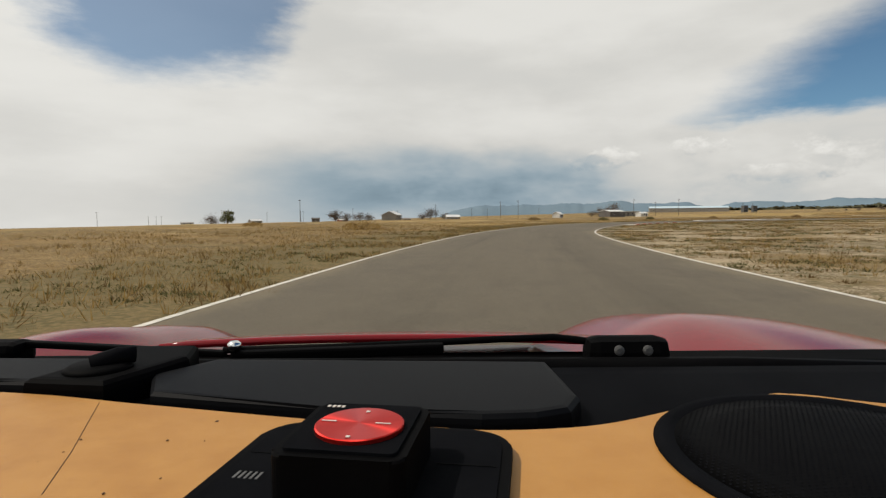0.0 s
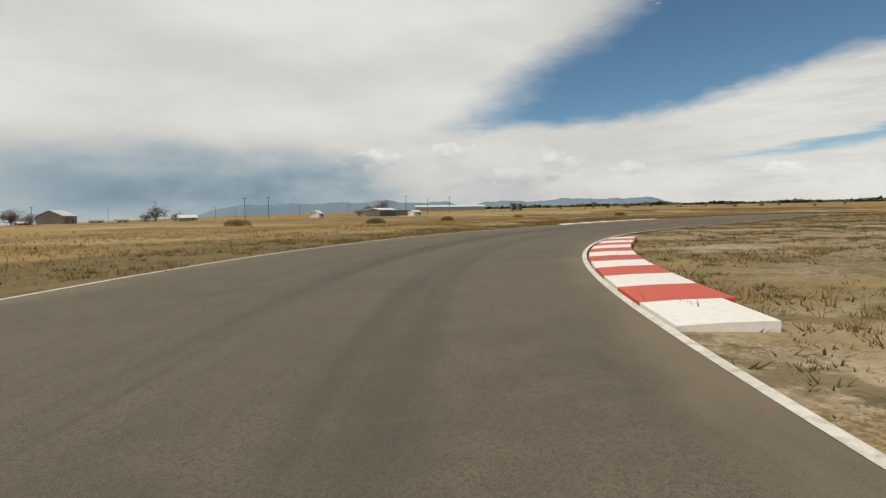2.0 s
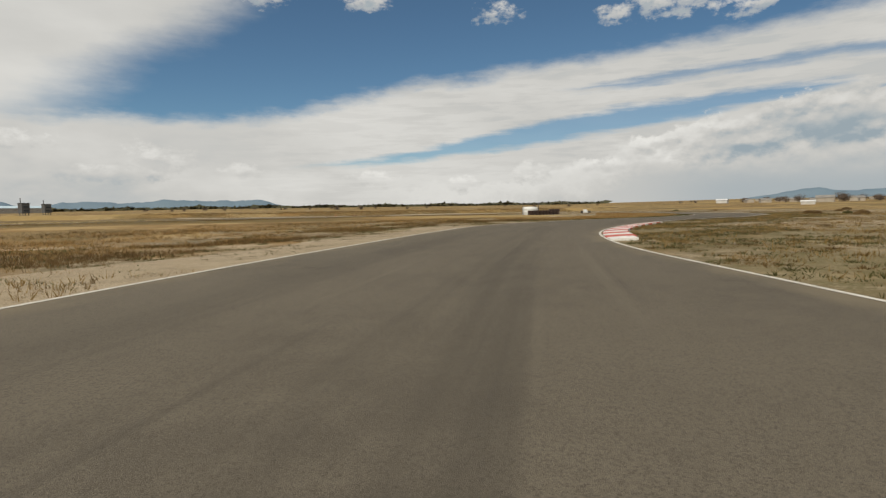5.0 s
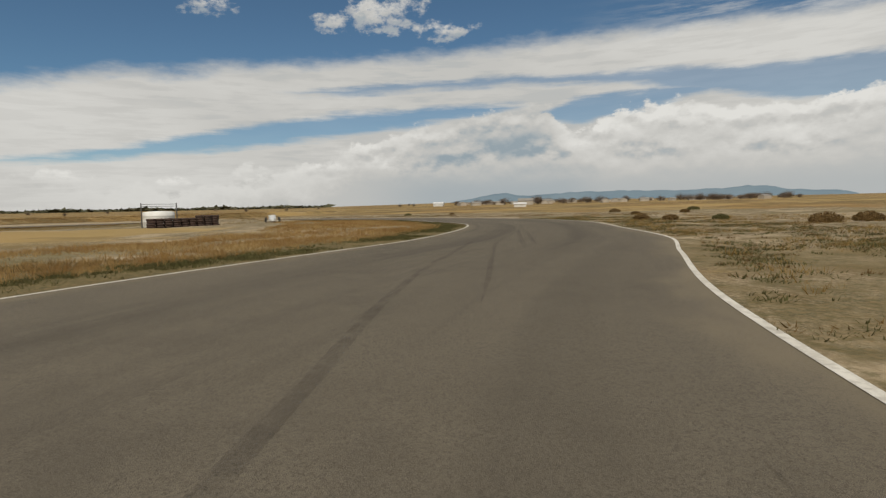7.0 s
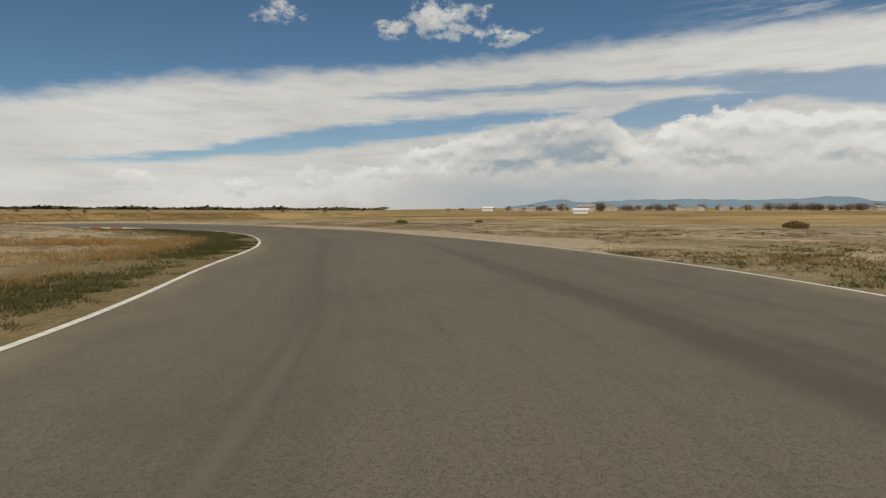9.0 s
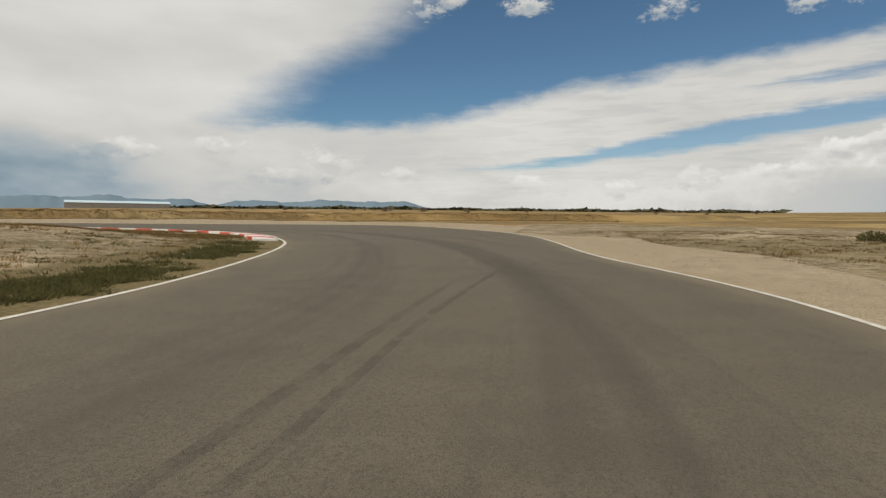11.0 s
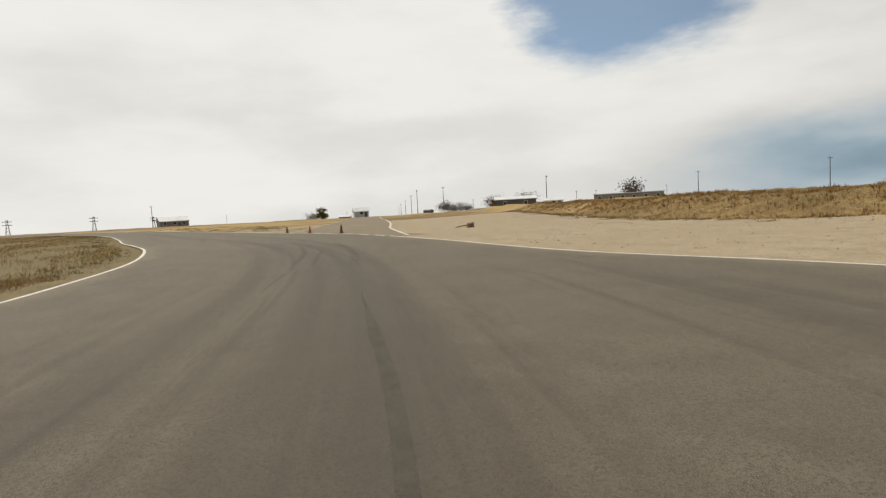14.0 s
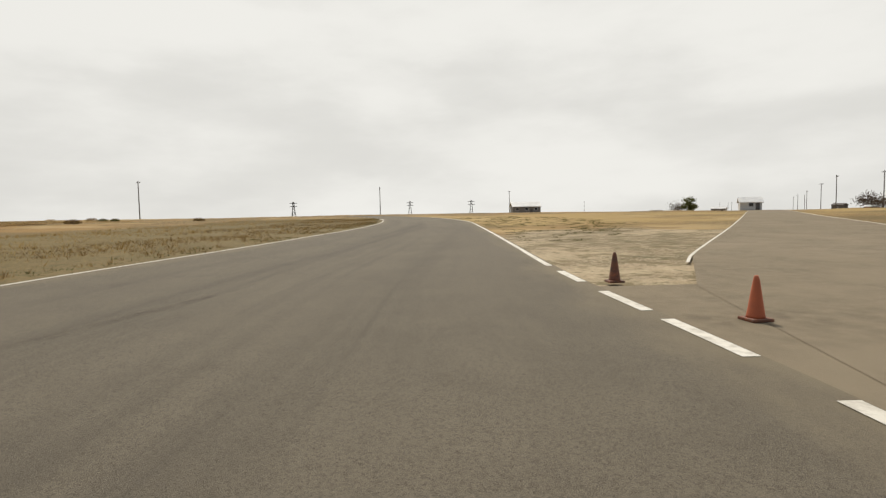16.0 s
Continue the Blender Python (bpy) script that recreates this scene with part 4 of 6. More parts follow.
# ---------------------------------------------------------------- grass and weeds
def tufts(name, mat, places, low_h, high_h, blades, spread, label, seed, wide=(0.035, 0.085)):
    """Many small clumps of narrow blades, in one mesh."""
    rng = np.random.RandomState(seed)
    n = len(places)
    z = height(places[:, 0], places[:, 1])
    hh = rng.uniform(low_h, high_h, n) * (0.55 + 0.45 * rng.rand(n))
    base = np.repeat(np.column_stack([places, z - 0.02]), blades, 0)
    hb = np.repeat(hh, blades) * rng.uniform(0.5, 1.0, n * blades)
    ang = rng.uniform(0, 2 * math.pi, n * blades)
    rad = np.repeat(hh, blades) * spread * rng.rand(n * blades)
    foot = base + np.column_stack([np.cos(ang) * rad * 0.5, np.sin(ang) * rad * 0.5, np.zeros(n * blades)])
    lean = np.column_stack([np.cos(ang) * rad, np.sin(ang) * rad, hb])
    ta = rng.uniform(0, math.pi, n * blades)
    w = (hb * rng.uniform(*wide, n * blades))[:, None] * np.column_stack([np.cos(ta), np.sin(ta), np.zeros(n * blades)])
    v = np.stack([foot - w, foot + w, foot + lean], 1).reshape(-1, 3)
    me = bpy.data.meshes.new(name)
    me.vertices.add(len(v))
    me.vertices.foreach_set("co", v.astype(np.float32).ravel())
    me.loops.add(len(v))
    me.loops.foreach_set("vertex_index", np.arange(len(v), dtype=np.int32))
    me.polygons.add(len(v) // 3)
    me.polygons.foreach_set("loop_start", np.arange(0, len(v), 3, dtype=np.int32))
    me.materials.append(mat)
    me.update(calc_edges=True)
    ob = new(name, me)
    return tagged(ob, label, "grass", kind="stuff")


def sow(line, side, d0, d1, n, seed, power=1.0):
    """Random places beside a line, d0 to d1 metres off it, clear of the asphalt."""
    rng = np.random.RandomState(seed)
    i = rng.randint(0, len(line), n)
    d = d0 + (d1 - d0) * rng.rand(n) ** power
    off = beside(line, 1.0) - line
    p = line[i] + off[i] * (side * d)[:, None] + rng.normal(0, 0.25, (n, 2))
    keep = (np.sin(p[:, 0] * 0.7 + 1.7 * np.sin(p[:, 1] * 0.45)) + np.sin(p[:, 1] * 0.9 + p[:, 0] * 0.3) + rng.normal(0, 0.7, n)) > -0.5
    p = p[keep]
    ok = (road_gap(p[:, 0], p[:, 1]) > min(d0, 0.15)) & (side_gap(p[:, 0], p[:, 1]) > 0.0)
    return p[ok]


def patches(places, each, r0, r1, seed):
    """Each place becomes a loose patch of several clumps."""
    rng = np.random.RandomState(seed)
    r = np.repeat(rng.uniform(r0, r1, len(places)), each)
    p = np.repeat(places, each, 0) + rng.normal(0, 1, (len(places) * each, 2)) * r[:, None]
    return p[(road_gap(p[:, 0], p[:, 1]) > 0.05) & (side_gap(p[:, 0], p[:, 1]) > 0.0)]


left_a = span(LEFT_FINE, -7, -29, 90, 121)
left_b = span(LEFT_FINE, 90, 121, 145, 123)
left_c = span(LEFT_FINE, 140, 125, 205, 127)
left_d = span(LEFT_FINE, 205, 127, 208, 175)
left_e = span(LEFT_FINE, 208, 175, 100, 215)
right_a = span(RIGHT_FINE, -5, -30, 100, 114)
right_b = span(RIGHT_FINE, 100, 114, 196, 111)
right_c = span(RIGHT_FINE, 199, 113, 240, 150)
right_e = span(RIGHT_FINE, 178, 197, 110, 235)
tufts("straw_grass", M_STRAW, np.concatenate([sow(left_a, -1, 0.3, 34, 36000, 1, 1.5), sow(left_e, -1, 0.8, 22, 14000, 3), patches(np.concatenate([sow(right_a, 1, 1, 26, 2200, 4, 1.3), sow(right_b, 1, 1, 24, 2000, 5, 1.3), sow(left_d, -1, 3, 20, 500, 21)]), 9, 0.15, 0.5, 51)]), 0.08, 0.30, 5, 0.85, "straw-coloured dry grass clumps on the plain", 11)
tufts("amber_grass", M_AMBER, np.concatenate([sow(left_c, -1, 2.2, 14, 30000, 2), sow(left_b, -1, 6, 20, 6000, 22)]), 0.10, 0.36, 9, 0.7, "tall amber dry grass inside the bend", 15, (0.022, 0.05))
tufts("brown_grass", M_BROWN, np.concatenate([sow(left_a, -1, 0.1, 24, 36000, 6, 1.6), sow(left_b, -1, 4.2, 8.5, 16000, 7), sow(left_b, -1, 13, 24, 9000, 29), sow(span(LEFT_FINE, 50, 103, 92, 121.4), -1, 5, 9.5, 9000, 30), sow(left_e, -1, 0.3, 10, 14000, 9)]), 0.07, 0.27, 5, 1.0, "brown withered grass clumps on the plain", 12)
tufts("green_weeds", M_GREEN, np.concatenate([patches(np.concatenate([sow(right_a, 1, 0.4, 18, 3500, 13, 1.3), sow(right_b, 1, 0.2, 9, 2900, 14, 1.1), sow(left_d, -1, 0.4, 7, 600, 16, 1.2), sow(right_e, 1, 0.5, 12, 600, 19), sow(left_a, -1, 0.3, 5.5, 1300, 17, 1.2), sow(left_b, -1, 1.5, 10, 900, 26)]), 16, 0.08, 0.32, 52), patches(sow(left_c, -1, 0.1, 2.7, 3600, 15), 14, 0.12, 0.4, 54), sow(left_e, -1, 0.1, 2.5, 4000, 18), sow(left_b, -1, 0.1, 1.5, 1500, 24), sow(right_a, 1, 0.15, 1.2, 2500, 27), sow(right_b, 1, 0.15, 1.2, 2500, 28)]), 0.05, 0.14, 5, 1.6, "low grey-green weeds along the track edge", 13, (0.11, 0.24))
tufts("brown_scrub", M_BROWN, patches(np.concatenate([sow(right_a, 1, 0.4, 22, 4400, 33, 1.3), sow(right_b, 1, 0.5, 20, 2200, 34, 1.2), sow(left_d, -1, 0.4, 13, 520, 35, 1.3), sow(right_c, 1, 4.5, 26, 2000, 36), sow(left_b, -1, 3.5, 18, 700, 37)]), 15, 0.08, 0.36, 53), 0.045, 0.14, 5, 1.7, "low brown scrub clumps on bare earth", 16, (0.11, 0.24))
tufts("green_edge_weeds", M_GREEN, patches(sow(span(LEFT_FINE, 196, 123, 221, 144), -1, 0.1, 2.2, 1500, 61), 20, 0.08, 0.35, 62), 0.06, 0.17, 7, 1.5, "dense olive-green weeds along the inner track edge", 63, (0.11, 0.24))
tufts("brown_edge_scrub", M_BROWN, patches(sow(span(LEFT_FINE, 222, 147, 203, 179), -1, 1.2, 10, 2600, 64), 16, 0.1, 0.4, 65), 0.05, 0.16, 6, 1.6, "dense brown withered scrub inside the bend", 66, (0.11, 0.24))
rb = np.random.RandomState(5)
bank_line = resample(BERM, 2000)
pick = rb.randint(150, 1900, 30000)
bank = bank_line[pick] + (beside(bank_line, 1.0) - bank_line)[pick] * rb.uniform(-1.0, 9.0, 30000)[:, None] + rb.normal(0, 0.3, (30000, 2))
tufts("bank_grass", M_BROWN, bank[:18000], 0.10, 0.36, 6, 0.9, "brown dry grass and brush on the eroded bank", 14, (0.05, 0.12))
tufts("bank_straw", M_AMBER, bank[18000:], 0.08, 0.34, 8, 0.9, "amber dry grass on the eroded bank", 18, (0.05, 0.12))

# ---------------------------------------------------------------- marks on the asphalt
def streak(points, width, mat, label, z=0.0345):
    line = curve(points, 0.5)
    n = len(line)
    t = np.linspace(0, 1, n)
    rng = np.random.RandomState(int(abs(points[0][0] * 10)))
    even = np.ones(7) / 7
    w = width * (0.15 + 0.85 * smooth01(np.minimum(t, 1 - t) * 5)) * np.convolve(rng.uniform(0.6, 1.3, n + 6), even, "valid")
    nrm = beside(line, 1.0) - line
    line = line + nrm * (np.convolve(rng.uniform(-0.3, 0.3, n + 6), even, "valid") * width)[:, None]
    a, b = line - nrm * w[:, None] / 2, line + nrm * w[:, None] / 2
    ob = strip_mesh("tyre_mark", a, b, z, mat)
    return tagged(ob, label, "tyre mark", kind="structure")


SKID = "dark tyre skid mark on the asphalt"
streak([(121, 119.3), (125, 119.5), (128.3, 119.6), (132.1, 119.7), (141.3, 119.3), (147.9, 118.4), (156, 117.2)], 0.15, M_RUBBER, SKID)
streak([(139, 118.2), (143, 117.8), (151, 117), (156, 116)], 0.12, M_RUBBER, SKID)
streak([(129.2, 117.8), (131.5, 117.5), (134.6, 117.2)], 0.13, M_RUBBER, SKID)
streak([(148, 116.4), (155, 115.7), (161, 115)], 0.2, M_RUBBER, SKID)
streak([(150, 115.8), (156, 115.2), (160, 114.8)], 0.16, M_RUBBER, SKID)
streak([(146, 121.5), (153, 120.0), (162, 117.4), (172, 116.6), (178, 117.3)], 0.16, M_RUBBER, SKID)
streak([(209.5, 182.3), (207, 184), (204, 186), (199, 188.8)], 0.24, M_RUBBER, SKID)
streak([(211.1, 179.1), (207.8, 181.6), (203.7, 184.5), (199.2, 187.0)], 0.16, M_RUBBER, SKID)
streak([(189.9, 187.1), (188.4, 187.5), (186.0, 188.6), (181.2, 190.6)], 0.22, M_RUBBER, SKID)
streak([(214.8, 175.4), (217.7, 171.2), (219.5, 168.0)], 0.1, M_RUBBER, SKID)
streak([(203.3, 185.4), (208.2, 181.9)], 0.14, M_RUBBER, SKID)
def spill(points, w0, w1):
    """A dark stain with a rounded head and a ragged tail."""
    line = curve(points, 0.18)
    n = len(line)
    t = np.linspace(0, 1, n)
    rng = np.random.RandomState(n)
    rough = np.convolve(rng.uniform(-1, 1, n + 4), np.ones(5) / 5, "valid")
    w = (w0 + (w1 - w0) * t ** 0.8) * np.sqrt(np.clip(t / 0.10, 0.01, 1)) * (1 + 0.45 * rough)
    nrm = beside(line, 1.0) - line
    line = line + nrm * (0.12 * np.convolve(rng.uniform(-1, 1, n + 6), np.ones(7) / 7, "valid"))[:, None]
    ob = strip_mesh("oil_stain", line - nrm * w[:, None] / 2, line + nrm * w[:, None] / 2, 0.0335, M_PATCH)
    return tagged(ob, STAIN, "stain", kind="structure")


def crack(points, width, seed):
    """A jagged sealed crack that wanders off its line."""
    rng = random.Random(seed)
    line = curve(points, 0.35)
    nrm = beside(line, 1.0) - line
    drift, path = 0.0, []
    for i in range(len(line)):
        drift = drift * 0.75 + rng.uniform(-0.06, 0.06)
        path.append(line[i] + nrm[i] * drift)
    path = np.array(path)
    w = np.array([width * rng.uniform(0.4, 1.3) for q in path])[:, None]
    w[0], w[-1] = 0.01, 0.01
    return tagged(strip_mesh("crack", path - nrm * w / 2, path + nrm * w / 2, 0.0348, M_TAR), "thin dark sealed crack across the asphalt", "crack", kind="structure")


STAIN = "dark sealed stain along the bend"
spill([(226.95, 154.0), (226.45, 154.95), (225.75, 157.0), (224.95, 159.7), (223.95, 163.4)], 1.05, 0.12)
spill([(224.0, 157.4), (223.75, 159.3), (223.4, 161.8)], 0.75, 0.3)
streak([(205.6, 123.2), (208.7, 124.9), (212.6, 127.4), (216.7, 130.0)], 0.13, M_RUBBER, SKID)
streak([(206.6, 123.4), (210, 125.3), (214, 127.9), (220.2, 131.4)], 0.12, M_RUBBER, SKID)
streak([(224.8, 167.0), (222.0, 171.6), (218.0, 176.0), (212.5, 180.0)], 0.12, M_RUBBER, SKID)
crack([(227.1, 175.0), (228.6, 173.7), (229.5, 172.3), (228.7, 168.1), (228.6, 167.0), (229.2, 165.7), (230.0, 165.2)], 0.08, 1)
crack([(232.9, 159.9), (237.5, 162.6), (244.1, 166.4)], 0.12, 2)
crack([(220.6, 173.6), (220.8, 175.6), (221.5, 176.4), (222.6, 178.3), (224.1, 180.9)], 0.08, 3)
crack([(205.6, 125.9), (205.95, 125.1), (207.1, 123.4), (207.5, 122.85), (209.35, 121.4), (210.7, 120.1)], 0.08, 5)


# ---------------------------------------------------------------- loose stones
def stones(name, places, lo, hi, label, seed):
    """Small angular stones lying on the ground, in one mesh."""
    rng = np.random.RandomState(seed)
    n = len(places)
    z = height(places[:, 0], places[:, 1]) + 0.02
    size = lo + (hi - lo) * rng.rand(n) ** 3
    base = np.array([(1, 0, 0), (-0.4, 0.9, 0), (-0.6, -0.8, 0), (0.1, 0.05, 0.8), (0.3, -0.5, 0.55)])
    ang = rng.uniform(0, 2 * math.pi, n)
    v = base[None] * size[:, None, None] * rng.uniform(0.6, 1.2, (n, 5, 1))
    c, s_ = np.cos(ang)[:, None], np.sin(ang)[:, None]
    x, y = v[..., 0] * c - v[..., 1] * s_, v[..., 0] * s_ + v[..., 1] * c
    v = np.stack([x + places[:, 0:1], y + places[:, 1:2], v[..., 2] + z[:, None]], -1).reshape(-1, 3)
    tri = np.array([(0, 1, 3), (1, 2, 3), (2, 4, 3), (4, 0, 3), (2, 0, 4)])
    f = (tri[None] + 5 * np.arange(n)[:, None, None]).reshape(-1, 3)
    ob = link_mesh(name, v.tolist(), f.tolist(), M_STONE)
    return tagged(ob, label, "stones", kind="stuff")


rs = np.random.RandomState(9)
lot_t, lot_u = rs.rand(14000), rs.rand(14000)
li = (lot_t * 59).astype(int)
lot_places = lot_in[li] * (1 - lot_u[:, None]) + lot_out[li] * lot_u[:, None] + rs.normal(0, 0.5, (14000, 2))
lot_places = lot_places[road_gap(lot_places[:, 0], lot_places[:, 1]) > 0.2]
lot_weeds = lot_places[::9]
tufts("lot_weeds", M_STRAW, patches(lot_weeds[np.sin(lot_weeds[:, 0] * 0.5) + np.cos(lot_weeds[:, 1] * 0.6) > 0.2], 5, 0.1, 0.4, 71), 0.04, 0.14, 9, 1.5, "sparse straw weeds on the gravel lot", 72, (0.05, 0.12))
foot = bank_line[rb.randint(150, 1900, 700)] + rb.normal(0, 0.6, (700, 2)) + np.array([0.6, -2.0])
tufts("bank_foot_weeds", M_GREEN, patches(foot, 7, 0.1, 0.35, 73), 0.06, 0.22, 11, 1.3, "olive weeds at the foot of the bank", 74, (0.06, 0.14))
stones("gravel", lot_places, 0.015, 0.06, "scattered pale stones on the gravel lot", 1)
stones("field_stones", np.concatenate([sow(right_a, 1, 0.3, 14, 3000, 41), sow(right_b, 1, 0.3, 12, 2500, 42), sow(right_c, 1, 0.3, 12, 9000, 43), sow(left_d, -1, 0.4, 8, 1500, 44)]), 0.012, 0.055, "scattered pale stones on the dry earth", 2)


# ---------------------------------------------------------------- far things
def tree_parts(t, h, crown_r, leaf, seed, bare=False):
    """A tapered trunk with limbs, and a crown of many small leaf clumps with gaps."""
    rng = random.Random(seed)
    bm = tube_bm([(0, 0, -0.1), (0.05 * h, 0, 0.22 * h), (0.03 * h, 0.02 * h, 0.45 * h), (0, 0, 0.72 * h)], 0.035 * h, 7, taper=0.3)
    tips = []
    for i in range(12):
        a = rng.uniform(0, 2 * math.pi)
        z0 = h * rng.uniform(0.06, 0.45)
        r = crown_r * rng.uniform(0.55, 0.95)
        tip = (r * math.cos(a), r * math.sin(a), z0 + h * rng.uniform(0.12, 0.40))
        tube_bm([(0.03 * h, 0, z0), (tip[0] * 0.45, tip[1] * 0.45, (z0 + tip[2]) / 2 + 0.03 * h), tip], 0.014 * h, 5, bm, taper=0.3)
        tips.append(Vector(tip))
    part("trunk", bm, M_BARK, t)
    verts, faces = [], []
    n = 1300 if bare else 1500
    lobes = tips + [Vector((0, 0, 0.8 * h)), Vector((0, 0, 0.55 * h)), Vector((0, 0, 0.35 * h))]
    for i in range(n):
        c = rng.choice(lobes)
        d = Vector((rng.gauss(0, 1), rng.gauss(0, 1), rng.gauss(0, 0.75)))
        p = c + d * crown_r * 0.34
        p.z = max(p.z, 0.06 * h)
        s = h * (0.018 if bare else 0.034) * rng.uniform(0.6, 1.5)
        u = Vector((rng.gauss(0, 1), rng.gauss(0, 1), rng.gauss(0, 1))).normalized()
        v = u.cross(Vector((rng.gauss(0, 1), rng.gauss(0, 1), rng.gauss(0, 1)))).normalized()
        k = len(verts)
        long = 2.6 if bare else 1.0
        verts += [p + u * s * long, p + v * s * 0.7, p - u * s * long, p - v * s * 0.7]
        faces.append((k, k + 1, k + 2, k + 3))
    link_mesh("crown", verts, faces, leaf, t)


def tree(x, y, h, r, leaf, label, seed, bare=False, name="tree"):
    t = thing(name, x, y, 0, seed * 37 % 360, label, "tree")
    tree_parts(t, h, r, leaf, seed, bare)
    return t


def bush(x, y, h, r, leaf, label, seed):
    """A low shrub of many thin twigs and small leaves."""
    rng = random.Random(seed)
    t = thing("bush", x, y, float(height(np.array([x]), np.array([y]))[0]), 0, label, "bush")
    bm = bmesh.new()
    verts, faces = [], []
    for i in range(14):
        a, q = rng.uniform(0, 2 * math.pi), rng.uniform(0.3, 0.9)
        tube_bm([(0, 0, -0.05), (0.4 * r * q * math.cos(a), 0.4 * r * q * math.sin(a), h * 0.5), (r * q * math.cos(a), r * q * math.sin(a), h * rng.uniform(0.6, 1))], 0.02 * h, 4, bm, taper=0.4)
    part("stems", bm, M_TWIG, t)
    for i in range(760):
        a, q = rng.uniform(0, 2 * math.pi), math.sqrt(rng.random())
        p = Vector((r * q * math.cos(a), r * q * math.sin(a), h * (0.08 + 0.9 * rng.random() * (1 - 0.55 * q * q))))
        u = Vector((rng.gauss(0, 1), rng.gauss(0, 1), rng.gauss(0, 1))).normalized() * 0.062 * (0.5 + h)
        v = u.orthogonal().normalized() * 0.034 * (0.5 + h)
        k = len(verts)
        verts += [p + u, p + v, p - u, p - v]
        faces.append((k, k + 1, k + 2, k + 3))
    link_mesh("foliage", verts, faces, leaf, t)
    return t


def house_parts(t, w, d, h, rise, wall, roof, windows=3, flat=False):
    """Walls with openings' frames and panes, a pitched or shallow roof with eaves, a door."""
    part("wall", box_bm(w, d, h, 0, 0, -0.1), wall, t)
    o = 0.35
    bm = bmesh.new()
    if flat:
        box_bm(w + 2 * o, d + 2 * o, 0.3, 0, 0, h - 0.1, 0.04, bm=bm)
    else:
        prof = [(-d / 2 - o, h - 0.22), (0, h + rise), (d / 2 + o, h - 0.22), (d / 2 + o, h - 0.04), (0, h + rise + 0.18), (-d / 2 - o, h - 0.04)]
        rows = [[bm.verts.new((sx * (w / 2 + o), y, z)) for y, z in prof] for sx in (-1, 1)]
        for i in range(6):
            j = (i + 1) % 6
            bm.faces.new((rows[0][i], rows[0][j], rows[1][j], rows[1][i]))
        bm.faces.new(rows[0][::-1]), bm.faces.new(rows[1])
        for sx in (-1, 1):
            gab = bmesh.new()
            a = [gab.verts.new((sx * w / 2, -d / 2, h - 0.12)), gab.verts.new((sx * w / 2, d / 2, h - 0.12)), gab.verts.new((sx * w / 2, 0, h + rise - 0.02))]
            b = [gab.verts.new((sx * (w / 2 - 0.15), q.co.y, q.co.z)) for q in a]
            gab.faces.new(a), gab.faces.new(b[::-1])
            for i in range(3):
                gab.faces.new((a[i], a[(i + 1) % 3], b[(i + 1) % 3], b[i]))
            part("gable", gab, wall, t)
    part("roof", bm, roof, t)
    for i in range(windows):
        x = w * ((i + 0.5) / windows - 0.5)
        win = part("window", box_bm(1.3, 0.1, 1.2, x, -d / 2 - 0.03, h * 0.42, 0.02), M_WALLW, t)
        part("pane", box_bm(1.05, 0.06, 0.95, x, -d / 2 - 0.075, h * 0.42 + 0.125), M_GLASS, win)
    part("door", box_bm(0.95, 0.1, 2.0, w * 0.5 / max(windows, 1) if windows > 1 else w * 0.3, -d / 2 - 0.04, -0.05, 0.02), M_BARN, t)


def house(x, y, w, d, h, rise, wall, roof, turn, label, windows=3, flat=False, name="house"):
    t = thing(name, x, y, 0, turn, label, "building")
    house_parts(t, w, d, h, rise, wall, roof, windows, flat)
    return t


def pole_parts(t, h, arms=1):
    part("post", tube_bm([(0, 0, -0.5), (0, 0, h * 0.5), (0, 0, h)], 0.17, 8, taper=0.65), M_POLE, t)
    for i in range(arms):
        z = h - 0.6 - 1.1 * i
        arm = part("crossarm", box_bm(1.7, 0.12, 0.13, 0, 0.12, z, 0.01), M_POLE, t)
        for sx in (-0.75, -0.35, 0.35, 0.75):
            part("insulator", lathe_bm([(0.03, 0), (0.06, 0.04), (0.045, 0.1), (0.06, 0.14), (0.02, 0.2)], 8, Matrix.Translation((sx, 0.12, z + 0.13))), M_GLASS, arm)


def facing(x, y, x0=0.0, y0=0.0):
    """The turn that points a thing's front (-y) at a place."""
    return math.degrees(math.atan2(y0 - y, x0 - x)) + 90


# farm north-west
tree(-166, 430, 12, 3.7, M_LEAF, "olive-green leafy tree beside a small farmhouse", 3)
tree(-177, 428, 8.5, 4.5, M_TWIG, "dark bushy bare tree beside a small farmhouse", 4, True)
house(-148, 440, 9, 6, 3.0, 1.2, M_WALLG, M_ROOF, facing(-148, 440, 100, 200), "small farmhouse with a bright metal roof", 2)
house(-193, 421, 9, 5, 1.9, 0.6, M_WALLT, M_WALLG, facing(-193, 421), "low tan shed with a grey roof", 2)
# farm north
house(8, 455, 11, 7, 2.4, 1.6, M_WALLG, M_ROOF, facing(8, 455) + 12, "shed with a bright white metal roof", 2)
for i, (x, y, h, r) in enumerate([(-97, 502, 12, 5.0), (-86, 500, 8.5, 4.2), (-74, 495, 8.5, 4.4), (-66, 495, 8.0, 4.0), (-10, 457, 9.5, 5.0), (-17, 470, 6.5, 3.6), (2, 466, 6.0, 3.2)]):
    tree(x, y, h, r, M_TWIG, "dark bare-twigged tree near the far farm", 20 + i, True)
house(-46, 480, 8, 6, 2.0, 0.7, M_WALLT, M_WALLG, facing(-46, 480), "low tan farm outbuilding with a grey roof", 2)
house(-31, 472, 7, 5, 1.9, 0.6, M_WALLT, M_WALLG, facing(-31, 472) + 20, "low tan farm outbuilding with a grey roof", 2)
